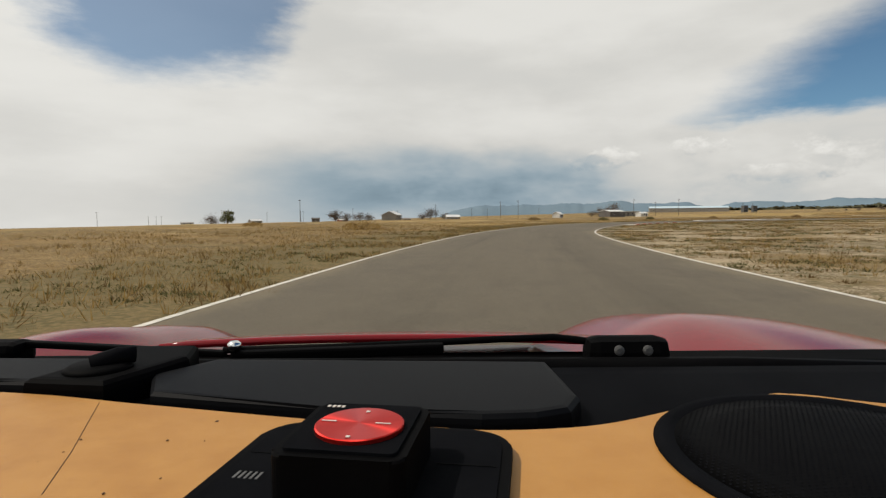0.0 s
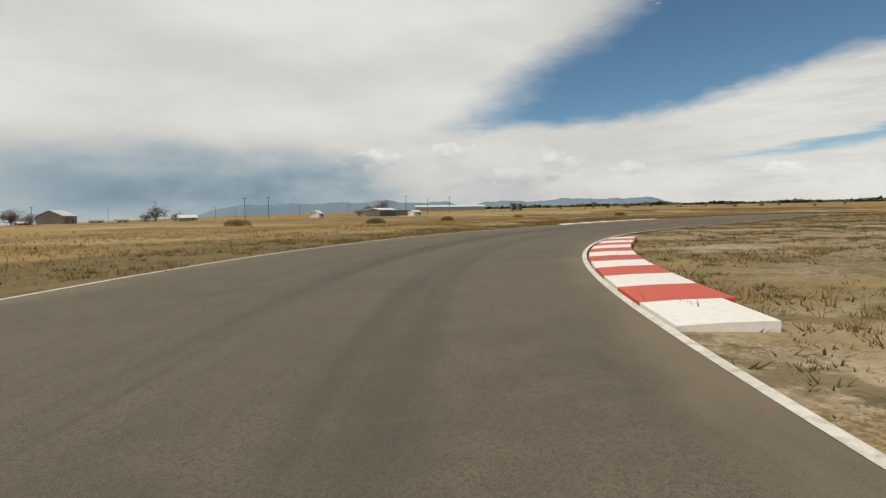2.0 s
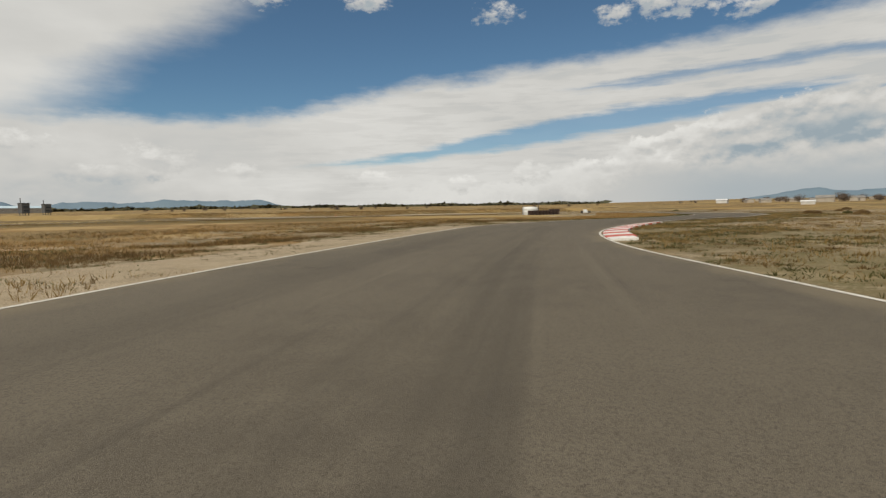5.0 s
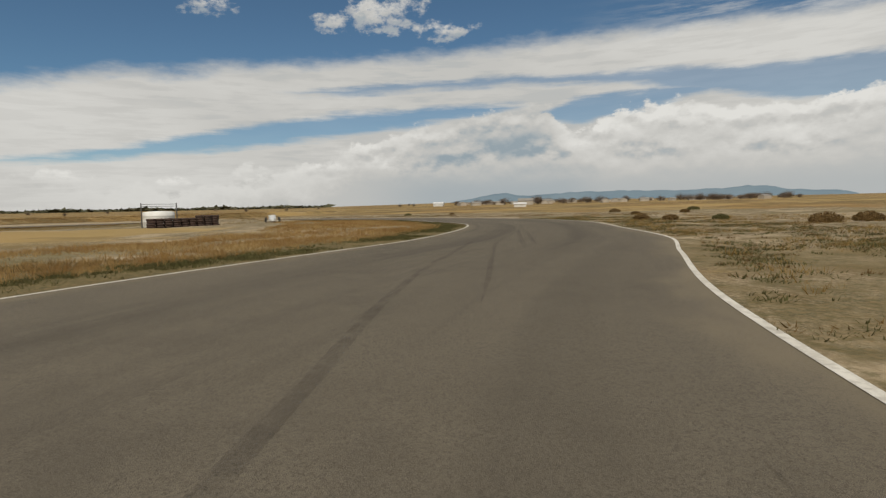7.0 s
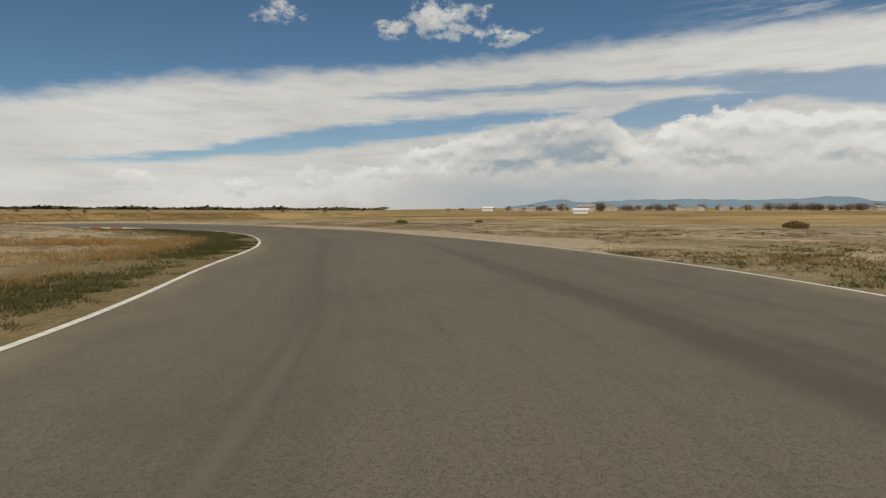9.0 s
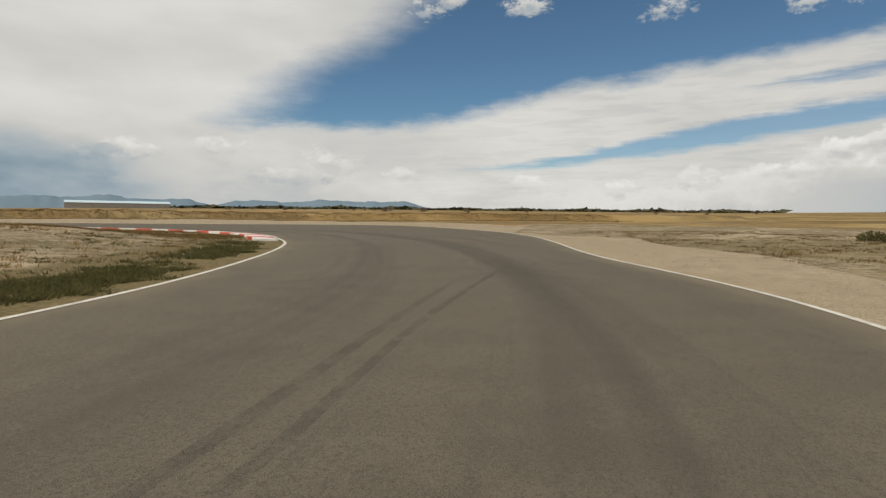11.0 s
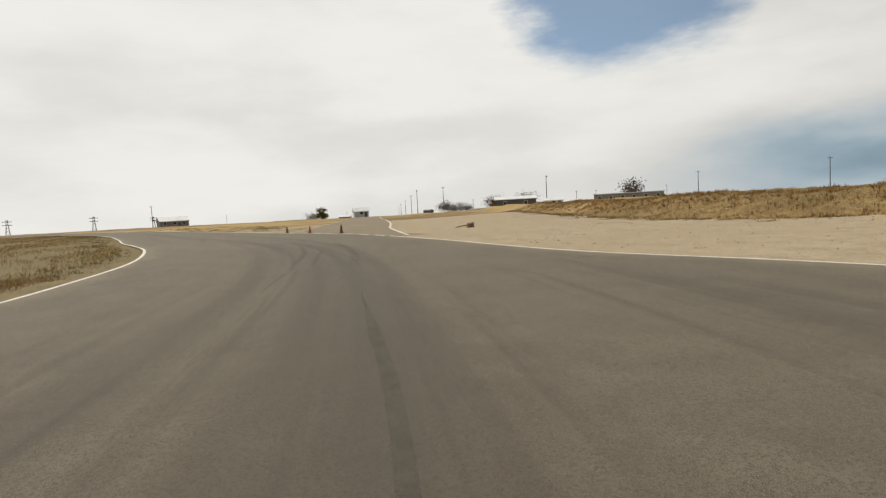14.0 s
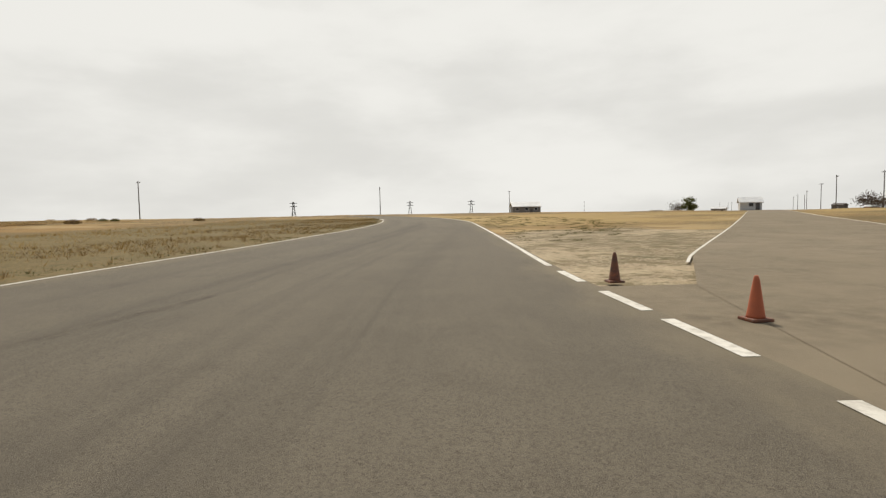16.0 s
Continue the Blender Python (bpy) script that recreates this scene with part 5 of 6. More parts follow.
house(-114, 500, 7, 5, 4.0, 0.8, M_BARN, M_BARN, facing(-114, 500), "small dark hut on the plain", 1)
house(-90, 498, 7, 5, 2.3, 0.8, M_RUST, M_ROOF, facing(-90, 498, 190, 192), "rusty red shed with a metal roof", 1)
house(61, 296, 5.0, 4, 2.1, 1.1, M_WALLW, M_ROOF, facing(61, 296) + 70, "small white gabled hut on the plain", 1)
# long block building and its tree
house(121, 378, 25, 8, 3.3, 0, M_WALLG, M_ROOF, facing(121, 378, 215, 170), "long low grey block building with a pale flat roof", 6, True)
tree(117.7, 386, 9.3, 4.4, M_TWIG, "bare spreading tree behind the long low building", 31, True)
house(101, 333, 14, 8, 3.3, 0.8, M_BARN, M_ROOF, facing(101, 333, 213, 181), "dark barn with a pale sheet-metal roof", 2)
tree(98, 344, 6.0, 3.4, M_TWIG, "bare tree behind the dark barn", 32, True)
tree(90, 336, 4.2, 2.2, M_TWIG, "scrubby bare tree beside the dark barn", 33, True)
house(118, 331, 6, 4, 2.0, 0.6, M_WALLW, M_ROOF, facing(118, 331, 213, 181), "small white outbuilding with a metal roof", 1)
# beyond the side road
house(-24, 263, 11, 7, 2.8, 1.6, M_WALLG, M_ROOF, facing(-24, 263, 190, 192) + 10, "low house with a bright pitched roof", 3)
# sheet-roofed long shed far north-east
shed = thing("long_shed", 505, 1150, 0, facing(505, 1150, 225, 150), "very long shed with a pale blue sheet roof", "building")
house_parts(shed, 150, 22, 8.5, 3.5, M_WALLG, M_BLUEROOF, 10)


# marshal towers
def tower(x, y, turn):
    t = thing("marshal_tower", x, y, 0, turn, "black boxy observation tower on short legs", "tower", "marshal towers")
    for sx in (-1.1, 1.1):
        for sy in (-1.1, 1.1):
            part("leg", box_bm(0.22, 0.22, 1.9, sx, sy, -0.3), M_STEEL, t)
    part("cabin", box_bm(3.0, 3.0, 4.2, 0, 0, 1.6, 0.05), M_STEEL, t)
    for z in (2.2, 3.8):
        win = part("window", box_bm(2.2, 0.1, 1.0, 0, -1.53, z, 0.02), M_STEEL, t)
        part("pane", box_bm(2.0, 0.05, 0.8, 0, -1.6, z + 0.1), M_GLASS, win)
    part("roof", box_bm(3.4, 3.4, 0.18, 0, 0, 5.8, 0.03), M_STEEL, t)
    part("mast", tube_bm([(-1.2, 0, 5.9), (-1.2, 0, 8.0)], 0.16, 6), M_STEEL, t)


tower(205, 379, facing(205, 379, 225, 147))
tower(230, 412, facing(230, 412, 225, 147))

# utility poles
base_pole = thing("utility_pole", 47.6, 352, 0, 20, "tall weathered wooden utility pole with a crossarm", "pole", "utility poles")
pole_parts(base_pole, 11.5, 1)
spots = [(114, 333, 0.9), (145.5, 381.6, 0.83), (178, 421, 1.05), (86, 499, 0.75), (36, 347, 0.95), (-5, 381, 0.95), (-70, 435, 0.95), (-121, 476, 0.95), (-160, 508, 0.95), (-38, 470, 0.8), (-120, 480, 0.9), (26, 500, 0.85), (40, 500, 0.8), (-238, 384, 0.9), (-286, 542, 0.9), (-281, 547, 0.9), (-276, 547, 0.9), (-69, 270, 0.97), (-200, 216, 1.8), (-145, 79, 1.9)]
for i, (x, y, s) in enumerate(spots):
    o = copy_thing(base_pole, pose(x, y, rise(x, y), 0, 0, (i * 47) % 90 - 30))
    o.scale = (s, s, s)


# lattice power pylons on the western skyline
def pylon(x, y, h, turn):
    t = thing("power_pylon", x, y, 0, turn, "distant steel lattice power pylon", "pylon", "power pylons")
    bm = bmesh.new()
    for sx in (-1, 1):
        for sy in (-1, 1):
            tube_bm([(sx * 2.2, sy * 2.2, -0.3), (sx * 0.9, sy * 0.9, h * 0.6), (sx * 0.6, sy * 0.6, h)], 0.22, 4, bm)
    for i in range(6):
        z0, z1 = h * i / 6, h * (i + 1) / 6
        r0, r1 = 2.2 - 1.7 * i / 6, 2.2 - 1.7 * (i + 1) / 6
        for s in (-1, 1):
            tube_bm([(-r0, s * r0, z0), (r1, s * r1, z1)], 0.12, 4, bm)
            tube_bm([(s * r0, -r0, z0), (s * r1, r1, z1)], 0.12, 4, bm)
    part("mast", bm, M_STEEL, t)
    for z in (h * 0.72, h * 0.9):
        part("crossarm", box_bm(h * 0.42, 0.5, 0.5, 0, 0, z), M_STEEL, t)


for x, y, h in ((-420, 138, 18), (-436, 264, 18), (-424, 332, 18), (-520, 420, 18)):
    pylon(x, y, h, 80)


# water tank and tyre wall in the infield
tank = thing("water_tank", 191.4, 149.6, 0, 0, "round white plastic water tank with a thin pipe gantry", "tank")
part("body", lathe_bm([(1.5, -0.1), (1.55, 0.06), (1.55, 0.55), (1.58, 0.6), (1.55, 0.65), (1.55, 1.15), (1.58, 1.2), (1.55, 1.25), (1.55, 1.5), (1.46, 1.62), (0.4, 1.7), (0.0, 1.71)], 32), M_TANK, tank, smooth=True)
for sx, sy in ((-1.75, 0.9), (0.45, -1.72)):
    part("gantry_post", tube_bm([(sx, sy, -0.1), (sx, sy, 2.55)], 0.06, 8), M_STEEL, tank)
for z in (2.2, 2.42):
    part("gantry_rail", tube_bm([(-1.75, 0.9, z), (0.45, -1.72, z)], 0.025, 6), M_STEEL, tank)


def tyre_stack(x, y, i):
    t = thing("tyre_stack", x, y, -0.02, i * 23, "stack of old muddy brown tyres in a barrier", "tyre stack", "tyre wall")
    rng = random.Random(i)
    for k in range(4 if i < 6 else 5):
        o = Matrix.Translation((rng.uniform(-0.04, 0.04), rng.uniform(-0.04, 0.04), k * 0.235)) @ Matrix.Rotation(radians(rng.uniform(-3, 3)), 4, "X")
        part("tyre", lathe_bm([(0.2, 0.03), (0.36, 0.0), (0.43, 0.05), (0.45, 0.12), (0.43, 0.19), (0.36, 0.24), (0.2, 0.21), (0.2, 0.03)], 14, o, cap=False), M_DRUM, t, smooth=True)


for i in range(9):
    f = i / 8
    tyre_stack(186.8 + (192.5 - 186.8) * f, 148.0 + (144.1 - 148.0) * f, i)


# open-wheel race car resting on the infield
def race_car(x, y, turn):
    t = thing("race_car", x, y, float(height(np.array([x]), np.array([y]))[0]) + 0.03, turn, "small white open-wheel race car on the infield", "car")
    bm = bmesh.new()
    rings = []
    for yy, w, z0, z1 in ((2.0, 0.10, 0.18, 0.30), (1.4, 0.22, 0.14, 0.45), (0.6, 0.36, 0.12, 0.62), (-0.1, 0.42, 0.12, 0.68), (-0.9, 0.46, 0.12, 0.88), (-1.5, 0.36, 0.16, 0.78), (-1.9, 0.18, 0.25, 0.6)):
        rings.append([bm.verts.new((sx * w, yy, z)) for sx, z in ((-1, z0), (-1, (z0 + z1) / 2), (-0.6, z1), (0.6, z1), (1, (z0 + z1) / 2), (1, z0))])
    for a, b in zip(rings, rings[1:]):
        for i in range(6):
            bm.faces.new((a[i], a[(i + 1) % 6], b[(i + 1) % 6], b[i]))
    bm.faces.new(rings[0]), bm.faces.new(rings[-1][::-1])
    part("body", bm, M_CARW, t)
    part("front_wing", box_bm(1.5, 0.4, 0.05, 0, 2.0, 0.14, 0.01), M_CARW, t)
    part("rear_wing", box_bm(1.0, 0.35, 0.1, 0, -1.95, 0.72, 0.03), M_CARW, t)
    part("roll_hoop", tube_bm([(-0.25, -0.5, 0.7), (-0.2, -0.55, 1.0), (0.2, -0.55, 1.0), (0.25, -0.5, 0.7)], 0.03, 6), M_STEEL, t)
    for sx in (-0.78, 0.78):
        for yy, r in ((1.35, 0.28), (-1.4, 0.31)):
            m = Matrix.Translation((sx, yy, r - 0.02)) @ Matrix.Rotation(radians(90), 4, "Y") @ Matrix.Translation((0, 0, -0.13))
            wheel = part("wheel", lathe_bm([(0.16, 0.02), (r - 0.03, 0.0), (r, 0.04), (r, 0.22), (r - 0.03, 0.26), (0.16, 0.24)], 18, m), M_TYRE, t, smooth=True)
            part("rim", lathe_bm([(0.05, -0.01), (0.155, 0.03), (0.155, 0.23), (0.05, 0.27)], 12, m), M_STEEL, wheel)


race_car(201, 140.5, 108)


# traffic cones
def cone(x, y, mat, label, h=0.62):
    t = thing("traffic_cone", x, y, 0.026, x * 31 % 90, label, "traffic cone", "cones at the side road")
    s = h / 0.7
    part("base", box_bm(0.36 * s, 0.36 * s, 0.035, 0, 0, 0, 0.012), M_CONED, t)
    part("body", lathe_bm([(0.14 * s, 0.03), (0.13 * s, 0.06), (0.05 * s, 0.62 * s), (0.032 * s, 0.69 * s), (0.02 * s, 0.7 * s)], 20), mat, t, smooth=True)


cone(182.7, 196.1, M_CONED, "dirty dark traffic cone by the broken line", 0.47)
cone(185.8, 196.05, M_CONE, "faded orange traffic cone by the broken line", 0.46)
cone(191.1, 194.9, M_CONED, "dirty dark orange traffic cone by the broken line", 0.53)

# stump on the gravel lot
rk = thing("broken_stump", 197.8, 199.2, float(height(np.array([197.8]), np.array([199.2]))[0]) + 0.03, 30, "broken brown stump lying on the gravel", "stump")
bm = lathe_bm([(0.26, -0.05), (0.23, 0.12), (0.17, 0.27), (0.08, 0.31)], 9)
for v in bm.verts:
    v.co += Vector((noise.noise(v.co * 5), noise.noise(v.co * 5 + Vector((3, 1, 2))), noise.noise(v.co * 5 + Vector((7, 2, 5))))) * 0.12
part("stump", bm, M_STUMP, rk)
part("root", tube_bm([(0.1, 0, 0.15), (-0.5, 0.1, 0.12), (-0.95, 0.05, 0.02)], 0.05, 6, taper=0.4), M_STUMP, rk)

# bushes on the plain
for i, (x, y, h, r, m) in enumerate([(180, 102.2, 0.6, 0.65, M_BROWN), (175.2, 101.6, 0.5, 0.6, M_BROWN), (200, 96, 0.4, 0.6, M_BROWN), (246, 127, 0.6, 0.8, M_GREEN), (162.3, 98.4, 0.65, 0.8, M_BROWN), (163.4, 95.3, 0.6, 0.75, M_BROWN), (-8.5, 58.7, 0.95, 2.1, M_STRAW), (38, 132, 0.9, 1.3, M_GREEN), (20, 122, 0.8, 1.4, M_BROWN), (52, 140, 0.8, 1.0, M_GREEN), (80, 165, 0.7, 1.1, M_BROWN), (230, 76, 0.7, 1.0, M_GREEN), (95, 150, 0.9, 1.2, M_BROWN), (222, 92, 0.6, 0.9, M_BROWN), (174.3, 98.2, 0.45, 0.6, M_GREEN), (262, 118, 0.4, 0.6, M_BROWN), (-30, 88, 0.7, 1.6, M_STRAW), (205, 88, 0.5, 0.6, M_BROWN), (150, 92, 0.5, 0.8, M_GREEN)]):
    bush(x, y, h, r, m, "low scrubby bush on the dry plain" if m is not M_STRAW else "broad mound of straw-coloured brush", 60 + i)

# town on the eastern horizon
rng = random.Random(77)
town_house = thing("house", 560, 60, 0, 80, "small distant house at the edge of the town", "building", "town houses")
house_parts(town_house, 11, 8, 3.2, 1.6, M_WALLT, M_WALLG, 2)
town_white = thing("house", 640, 30, 0, 100, "small distant white house at the edge of the town", "building", "town houses")
house_parts(town_white, 9, 6, 2.8, 1.2, M_WALLT, M_WALLG, 2)
town_tree = tree(600, 45, 8, 4.0, M_TWIG, "dark tree among the far town houses", 90, True)
for i in range(44):
    a = radians(rng.uniform(91, 120))
    d = rng.uniform(480, 760)
    x, y = 130 + d * math.sin(a), 118 + d * math.cos(a)
    o = copy_thing(town_white if rng.random() < 0.25 else town_house, pose(x, y, rise(x, y), 0, 0, rng.uniform(0, 180)))
    o.scale = (0.7, 0.7, 0.7)
for i in range(85):
    a = radians(rng.uniform(90, 122))
    d = rng.uniform(460, 760)
    x, y = 130 + d * math.sin(a), 118 + d * math.cos(a)
    o = copy_thing(town_tree, pose(x, y, rise(x, y), 0, 0, rng.uniform(0, 360)))
    s = rng.uniform(0.5, 0.95)
    o.scale = (s, s, s * 0.85)
for i in range(26):
    a = radians(rng.uniform(30, 88))
    d = rng.uniform(420, 900)
    x, y = 130 + d * math.sin(a), 118 + d * math.cos(a)
    o = copy_thing(town_tree, pose(x, y, rise(x, y), 0, 0, rng.uniform(0, 360)))
    s = rng.uniform(0.3, 0.55)
    o.scale = (s, s, s)
house(420, 82, 6, 4, 1.6, 0.5, M_WALLW, M_ROOF, 80, "lone white shed on the plain", 1)
house(640, 128, 9, 6, 2.6, 1.0, M_WALLW, M_ROOF, 80, "lone white shed on the plain", 1)


# ---------------------------------------------------------------- mountains
def range_mesh(name, az0, az1, r0, depth, peak, seed, label):
    """A ridge with a jagged crest and sloping flanks."""
    n, rows = 120, 6
    verts, faces = [], []
    for i in range(n):
        f = i / (n - 1)
        a = radians(az0 + (az1 - az0) * f)
        crest = 0
        for k in range(5):
            crest += noise.noise(Vector((f * (3 + 4 * 2 ** k), seed * 3.7, k))) / 2 ** k
        top = peak * max(0.05, 0.70 + 0.28 * crest) * min(1, 6 * f, 6 * (1 - f)) ** 0.6
        for j in range(rows):
            g = j / (rows - 1)
            r = r0 + depth * (g - 0.5)
            z = top * math.sin(math.pi * g) ** 0.8 * (1 + 0.15 * noise.noise(Vector((f * 40, g * 6, seed)))) - 3
            verts.append((r * math.sin(a) + 110, r * math.cos(a) + 120, z))
    for i in range(n - 1):
        for j in range(rows - 1):
            k = i * rows + j
            faces.append((k, k + rows, k + rows + 1, k + 1))
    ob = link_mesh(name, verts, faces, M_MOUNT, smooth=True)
    drape(ob)
    return tagged(ob, label, "mountains", kind="structure")


# far ranges; their haze is only the pale blue of the material
range_mesh("backdrop_mountains_east", 90, 126, 4000, 500, 78, 1, "mountain range on the horizon, coloured blue for haze")
range_mesh("backdrop_mountains_north", -2, 26, 4100, 500, 105, 2, "mountain range on the horizon, coloured blue for haze")
range_mesh("backdrop_mountains_northeast", 24, 47, 4000, 500, 80, 3, "mountain range on the horizon, coloured blue for haze")


# dark belt of woods along the north-eastern skyline
rw = np.random.RandomState(8)
nw = 5200
wa = np.radians(rw.uniform(22, 78, nw))
wd = rw.uniform(2300, 2700, nw)
wc = np.stack([110 + wd * np.sin(wa), 120 + wd * np.cos(wa), 1.5 + 8 * rw.rand(nw) * (0.5 + 0.5 * np.sin(wa * 60))], 1)
wu = rw.normal(0, 1, (nw, 3)) * np.array([9, 9, 3.5])
wv = rw.normal(0, 1, (nw, 3)) * np.array([7, 7, 4])
wverts = np.stack([wc + wu, wc + wv, wc - wu, wc - wv], 1).reshape(-1, 3)
wverts[:, 2] = np.maximum(wverts[:, 2], -0.5) + plain(wverts[:, 0], wverts[:, 1])
woods = link_mesh("far_woods", wverts.tolist(), np.arange(len(wverts)).reshape(-1, 4).tolist(), M_FARWOOD)
tagged(woods, "dark belt of far woods on the skyline", "woods", kind="stuff")


# ---------------------------------------------------------------- the car in which the drive begins
M_PAINT = material("deep_red_car_paint", [(0.19, 0.007, 0.012), (0.15, 0.005, 0.009)], (2.0, 9.0), rough=0.16, bump=0.02, bump_scale=200, coat=0.0, spec=0.2, world_space=False)
M_TAN = material("tan_dash_leatherette", [(0.40, 0.185, 0.040), (0.35, 0.155, 0.032), (0.44, 0.215, 0.052)], (2.2, 14.0), rough=0.55, bump=0.12, bump_scale=700, world_space=False)
M_BLACKP = material("black_grained_plastic", [(0.0035, 0.0038, 0.0048), (0.006, 0.0064, 0.0078)], (5.0, 40.0), rough=0.75, spec=0.012, bump=0.15, bump_scale=900, world_space=False)
M_BLACKG = material("black_rubber_trim", [(0.0018, 0.0018, 0.0021), (0.0035, 0.0035, 0.0038)], (6.0, 50.0), rough=0.6, spec=0.02, bump=0.05, bump_scale=400, world_space=False)
M_DIAL = material("brushed_red_dial", [(0.62, 0.028, 0.022), (0.56, 0.022, 0.018)], (30.0, 90.0), rough=0.34, metal=0.8, bump=0.0, world_space=False)
M_DIAL.node_tree.nodes["Principled BSDF"].inputs["Anisotropic"].default_value = 0.92
spun = M_DIAL.node_tree.nodes.new("ShaderNodeTangent")
spun.direction_type, spun.axis = "RADIAL", "Z"
M_DIAL.node_tree.links.new(spun.outputs[0], M_DIAL.node_tree.nodes["Principled BSDF"].inputs["Tangent"])
M_SEAM = material("dark_brown_crease", [(0.16, 0.075, 0.025), (0.09, 0.045, 0.02)], (20.0, 90.0), rough=0.7, bump=0, world_space=False)
M_LIP = material("satin_black_moulding", [(0.003, 0.0034, 0.0045), (0.005, 0.0054, 0.0066)], (5.0, 40.0), rough=0.5, spec=0.045, bump=0.08, bump_scale=900, world_space=False)
M_CHROME = material("bright_metal", [(0.8, 0.8, 0.8)], rough=0.12, metal=1.0, bump=0, world_space=False)
M_PRINT = material("pale_print", [(0.6, 0.55, 0.5)], rough=0.6, bump=0, world_space=False)

car = thing("sports_car", 0, 0, 1.2, 0, "low deep-red sports car with a tan dashboard", "car")


def sheet(name, nx, ny, fn, mat, parent, thick=0.012, label=""):
    """A curved panel: fn(u, v) gives its top; it has thickness."""
    top = [[Vector(fn(i / nx, j / ny)) for i in range(nx + 1)] for j in range(ny + 1)]
    verts = [p for row in top for p in row] + [p - Vector((0, 0, thick)) for row in top for p in row]
    n, w = (nx + 1) * (ny + 1), nx + 1
    faces = []
    for j in range(ny):
        for i in range(nx):
            k = j * w + i
            faces.append((k, k + 1, k + w + 1, k + w))
            faces.append((n + k + w, n + k + w + 1, n + k + 1, n + k))
    for i in range(nx):
        faces.append((n + i, n + i + 1, i + 1, i))
        k = ny * w + i
        faces.append((k, k + 1, n + k + 1, n + k))
    for j in range(ny):
        k = j * w
        faces.append((k, k + w, n + k + w, n + k))
        k = j * w + nx
        faces.append((n + k, n + k + w, k + w, k))
    return link_mesh(name, verts, faces, mat, parent, label, smooth=True)


def hood(x, y):
    f = (y - 1.12) / 1.2
    return -0.243 - 0.26 * f ** 1.15 - 0.02 * abs((x + 0.1) / 0.6) ** 2


def hump(x, c, w):
    return math.exp(-((x - c) / w) ** 2)


def fender(x, y, c, w, top):
    w = w[0] if x < c else w[1]
    f = (y - 1.02) / 1.35
    crest = top + 0.02 * math.sin(math.pi * min(1, f * 1.6)) - 0.26 * max(0, f - 0.35) ** 1.5
    base = -0.40 - 0.20 * f
    return base + (crest - base) * hump(x, c, w)


sheet("bonnet", 24, 14, lambda u, v: (-0.58 + 0.95 * u, 1.12 + 1.2 * v, hood(-0.58 + 0.95 * u, 1.12 + 1.2 * v)), M_PAINT, car)
sheet("fender", 20, 16, lambda u, v: (-1.40 + 0.86 * u, 1.06 + 1.3 * v, fender(-1.40 + 0.86 * u, 1.06 + 1.3 * v, -1.04, (0.40, 0.24), -0.328)), M_PAINT, car)
sheet("fender", 24, 16, lambda u, v: (0.335 + 1.02 * u, 1.06 + 1.3 * v, fender(0.335 + 1.02 * u, 1.06 + 1.3 * v, 0.72, (0.31, 0.72), -0.300)), M_PAINT, car)
sheet("cowl", 30, 6, lambda u, v: (-1.02 + 2.0 * u, 0.86 + 0.27 * v, -0.268 - 0.03 * math.sin(math.pi * v) - 0.012 * v), M_BLACKG, car)
part("windscreen_base", tube_bm([(-1.02, 0.90, -0.255), (-0.5, 0.93, -0.262), (0, 0.94, -0.266), (0.5, 0.93, -0.266), (0.98, 0.88, -0.27)], 0.024, 10), M_BLACKG, car, smooth=True)
# lower body and wheels that carry it
tub = box_bm(1.98, 4.1, 0.50, -0.1, 0.35, -1.04, 0.10)
part("lower_body", tub, M_PAINT, car, smooth=False)
for sx in (-0.94, 0.74):
    for yy in (1.72, -0.95):
        m = Matrix.Translation((sx, yy, -0.875)) @ Matrix.Rotation(radians(90), 4, "Y") @ Matrix.Translation((0, 0, -0.11))
        wheel = part("wheel", lathe_bm([(0.2, 0.02), (0.27, 0.0), (0.30, 0.02), (0.31, 0.06), (0.31, 0.16), (0.30, 0.2), (0.27, 0.22), (0.2, 0.2)], 28, m), M_TYRE, car, smooth=True)
        part("rim", lathe_bm([(0.03, -0.01), (0.19, 0.02), (0.19, 0.2), (0.03, 0.23)], 20, m), M_CHROME, wheel)

# dashboard: black panel under the glass, tan pad in front of it
sheet("defroster_panel", 40, 10, lambda u, v: (-0.95 + 1.85 * u, 0.40 + 0.48 * v, -0.232 - 0.012 * v), M_BLACKP, car)


def slab(name, outline, z0, z1, mat, parent, bevel=0.006, label=""):
    """A flat piece with the given outline, its upper edge rounded."""
    bm = bmesh.new()
    lo = [bm.verts.new((x, y, z0)) for x, y in outline]
    hi = [bm.verts.new((x, y, z1)) for x, y in outline]
    n = len(outline)
    bm.faces.new(lo[::-1])
    f = bm.faces.new(hi)
    for i in range(n):
        bm.faces.new((lo[i], lo[(i + 1) % n], hi[(i + 1) % n], hi[i]))
    if bevel:
        bmesh.ops.bevel(bm, geom=list(f.edges), offset=bevel, segments=3, affect="EDGES", profile=0.6)
    bmesh.ops.recalc_face_normals(bm, faces=bm.faces)
    return part(name, bm, mat, parent, label)


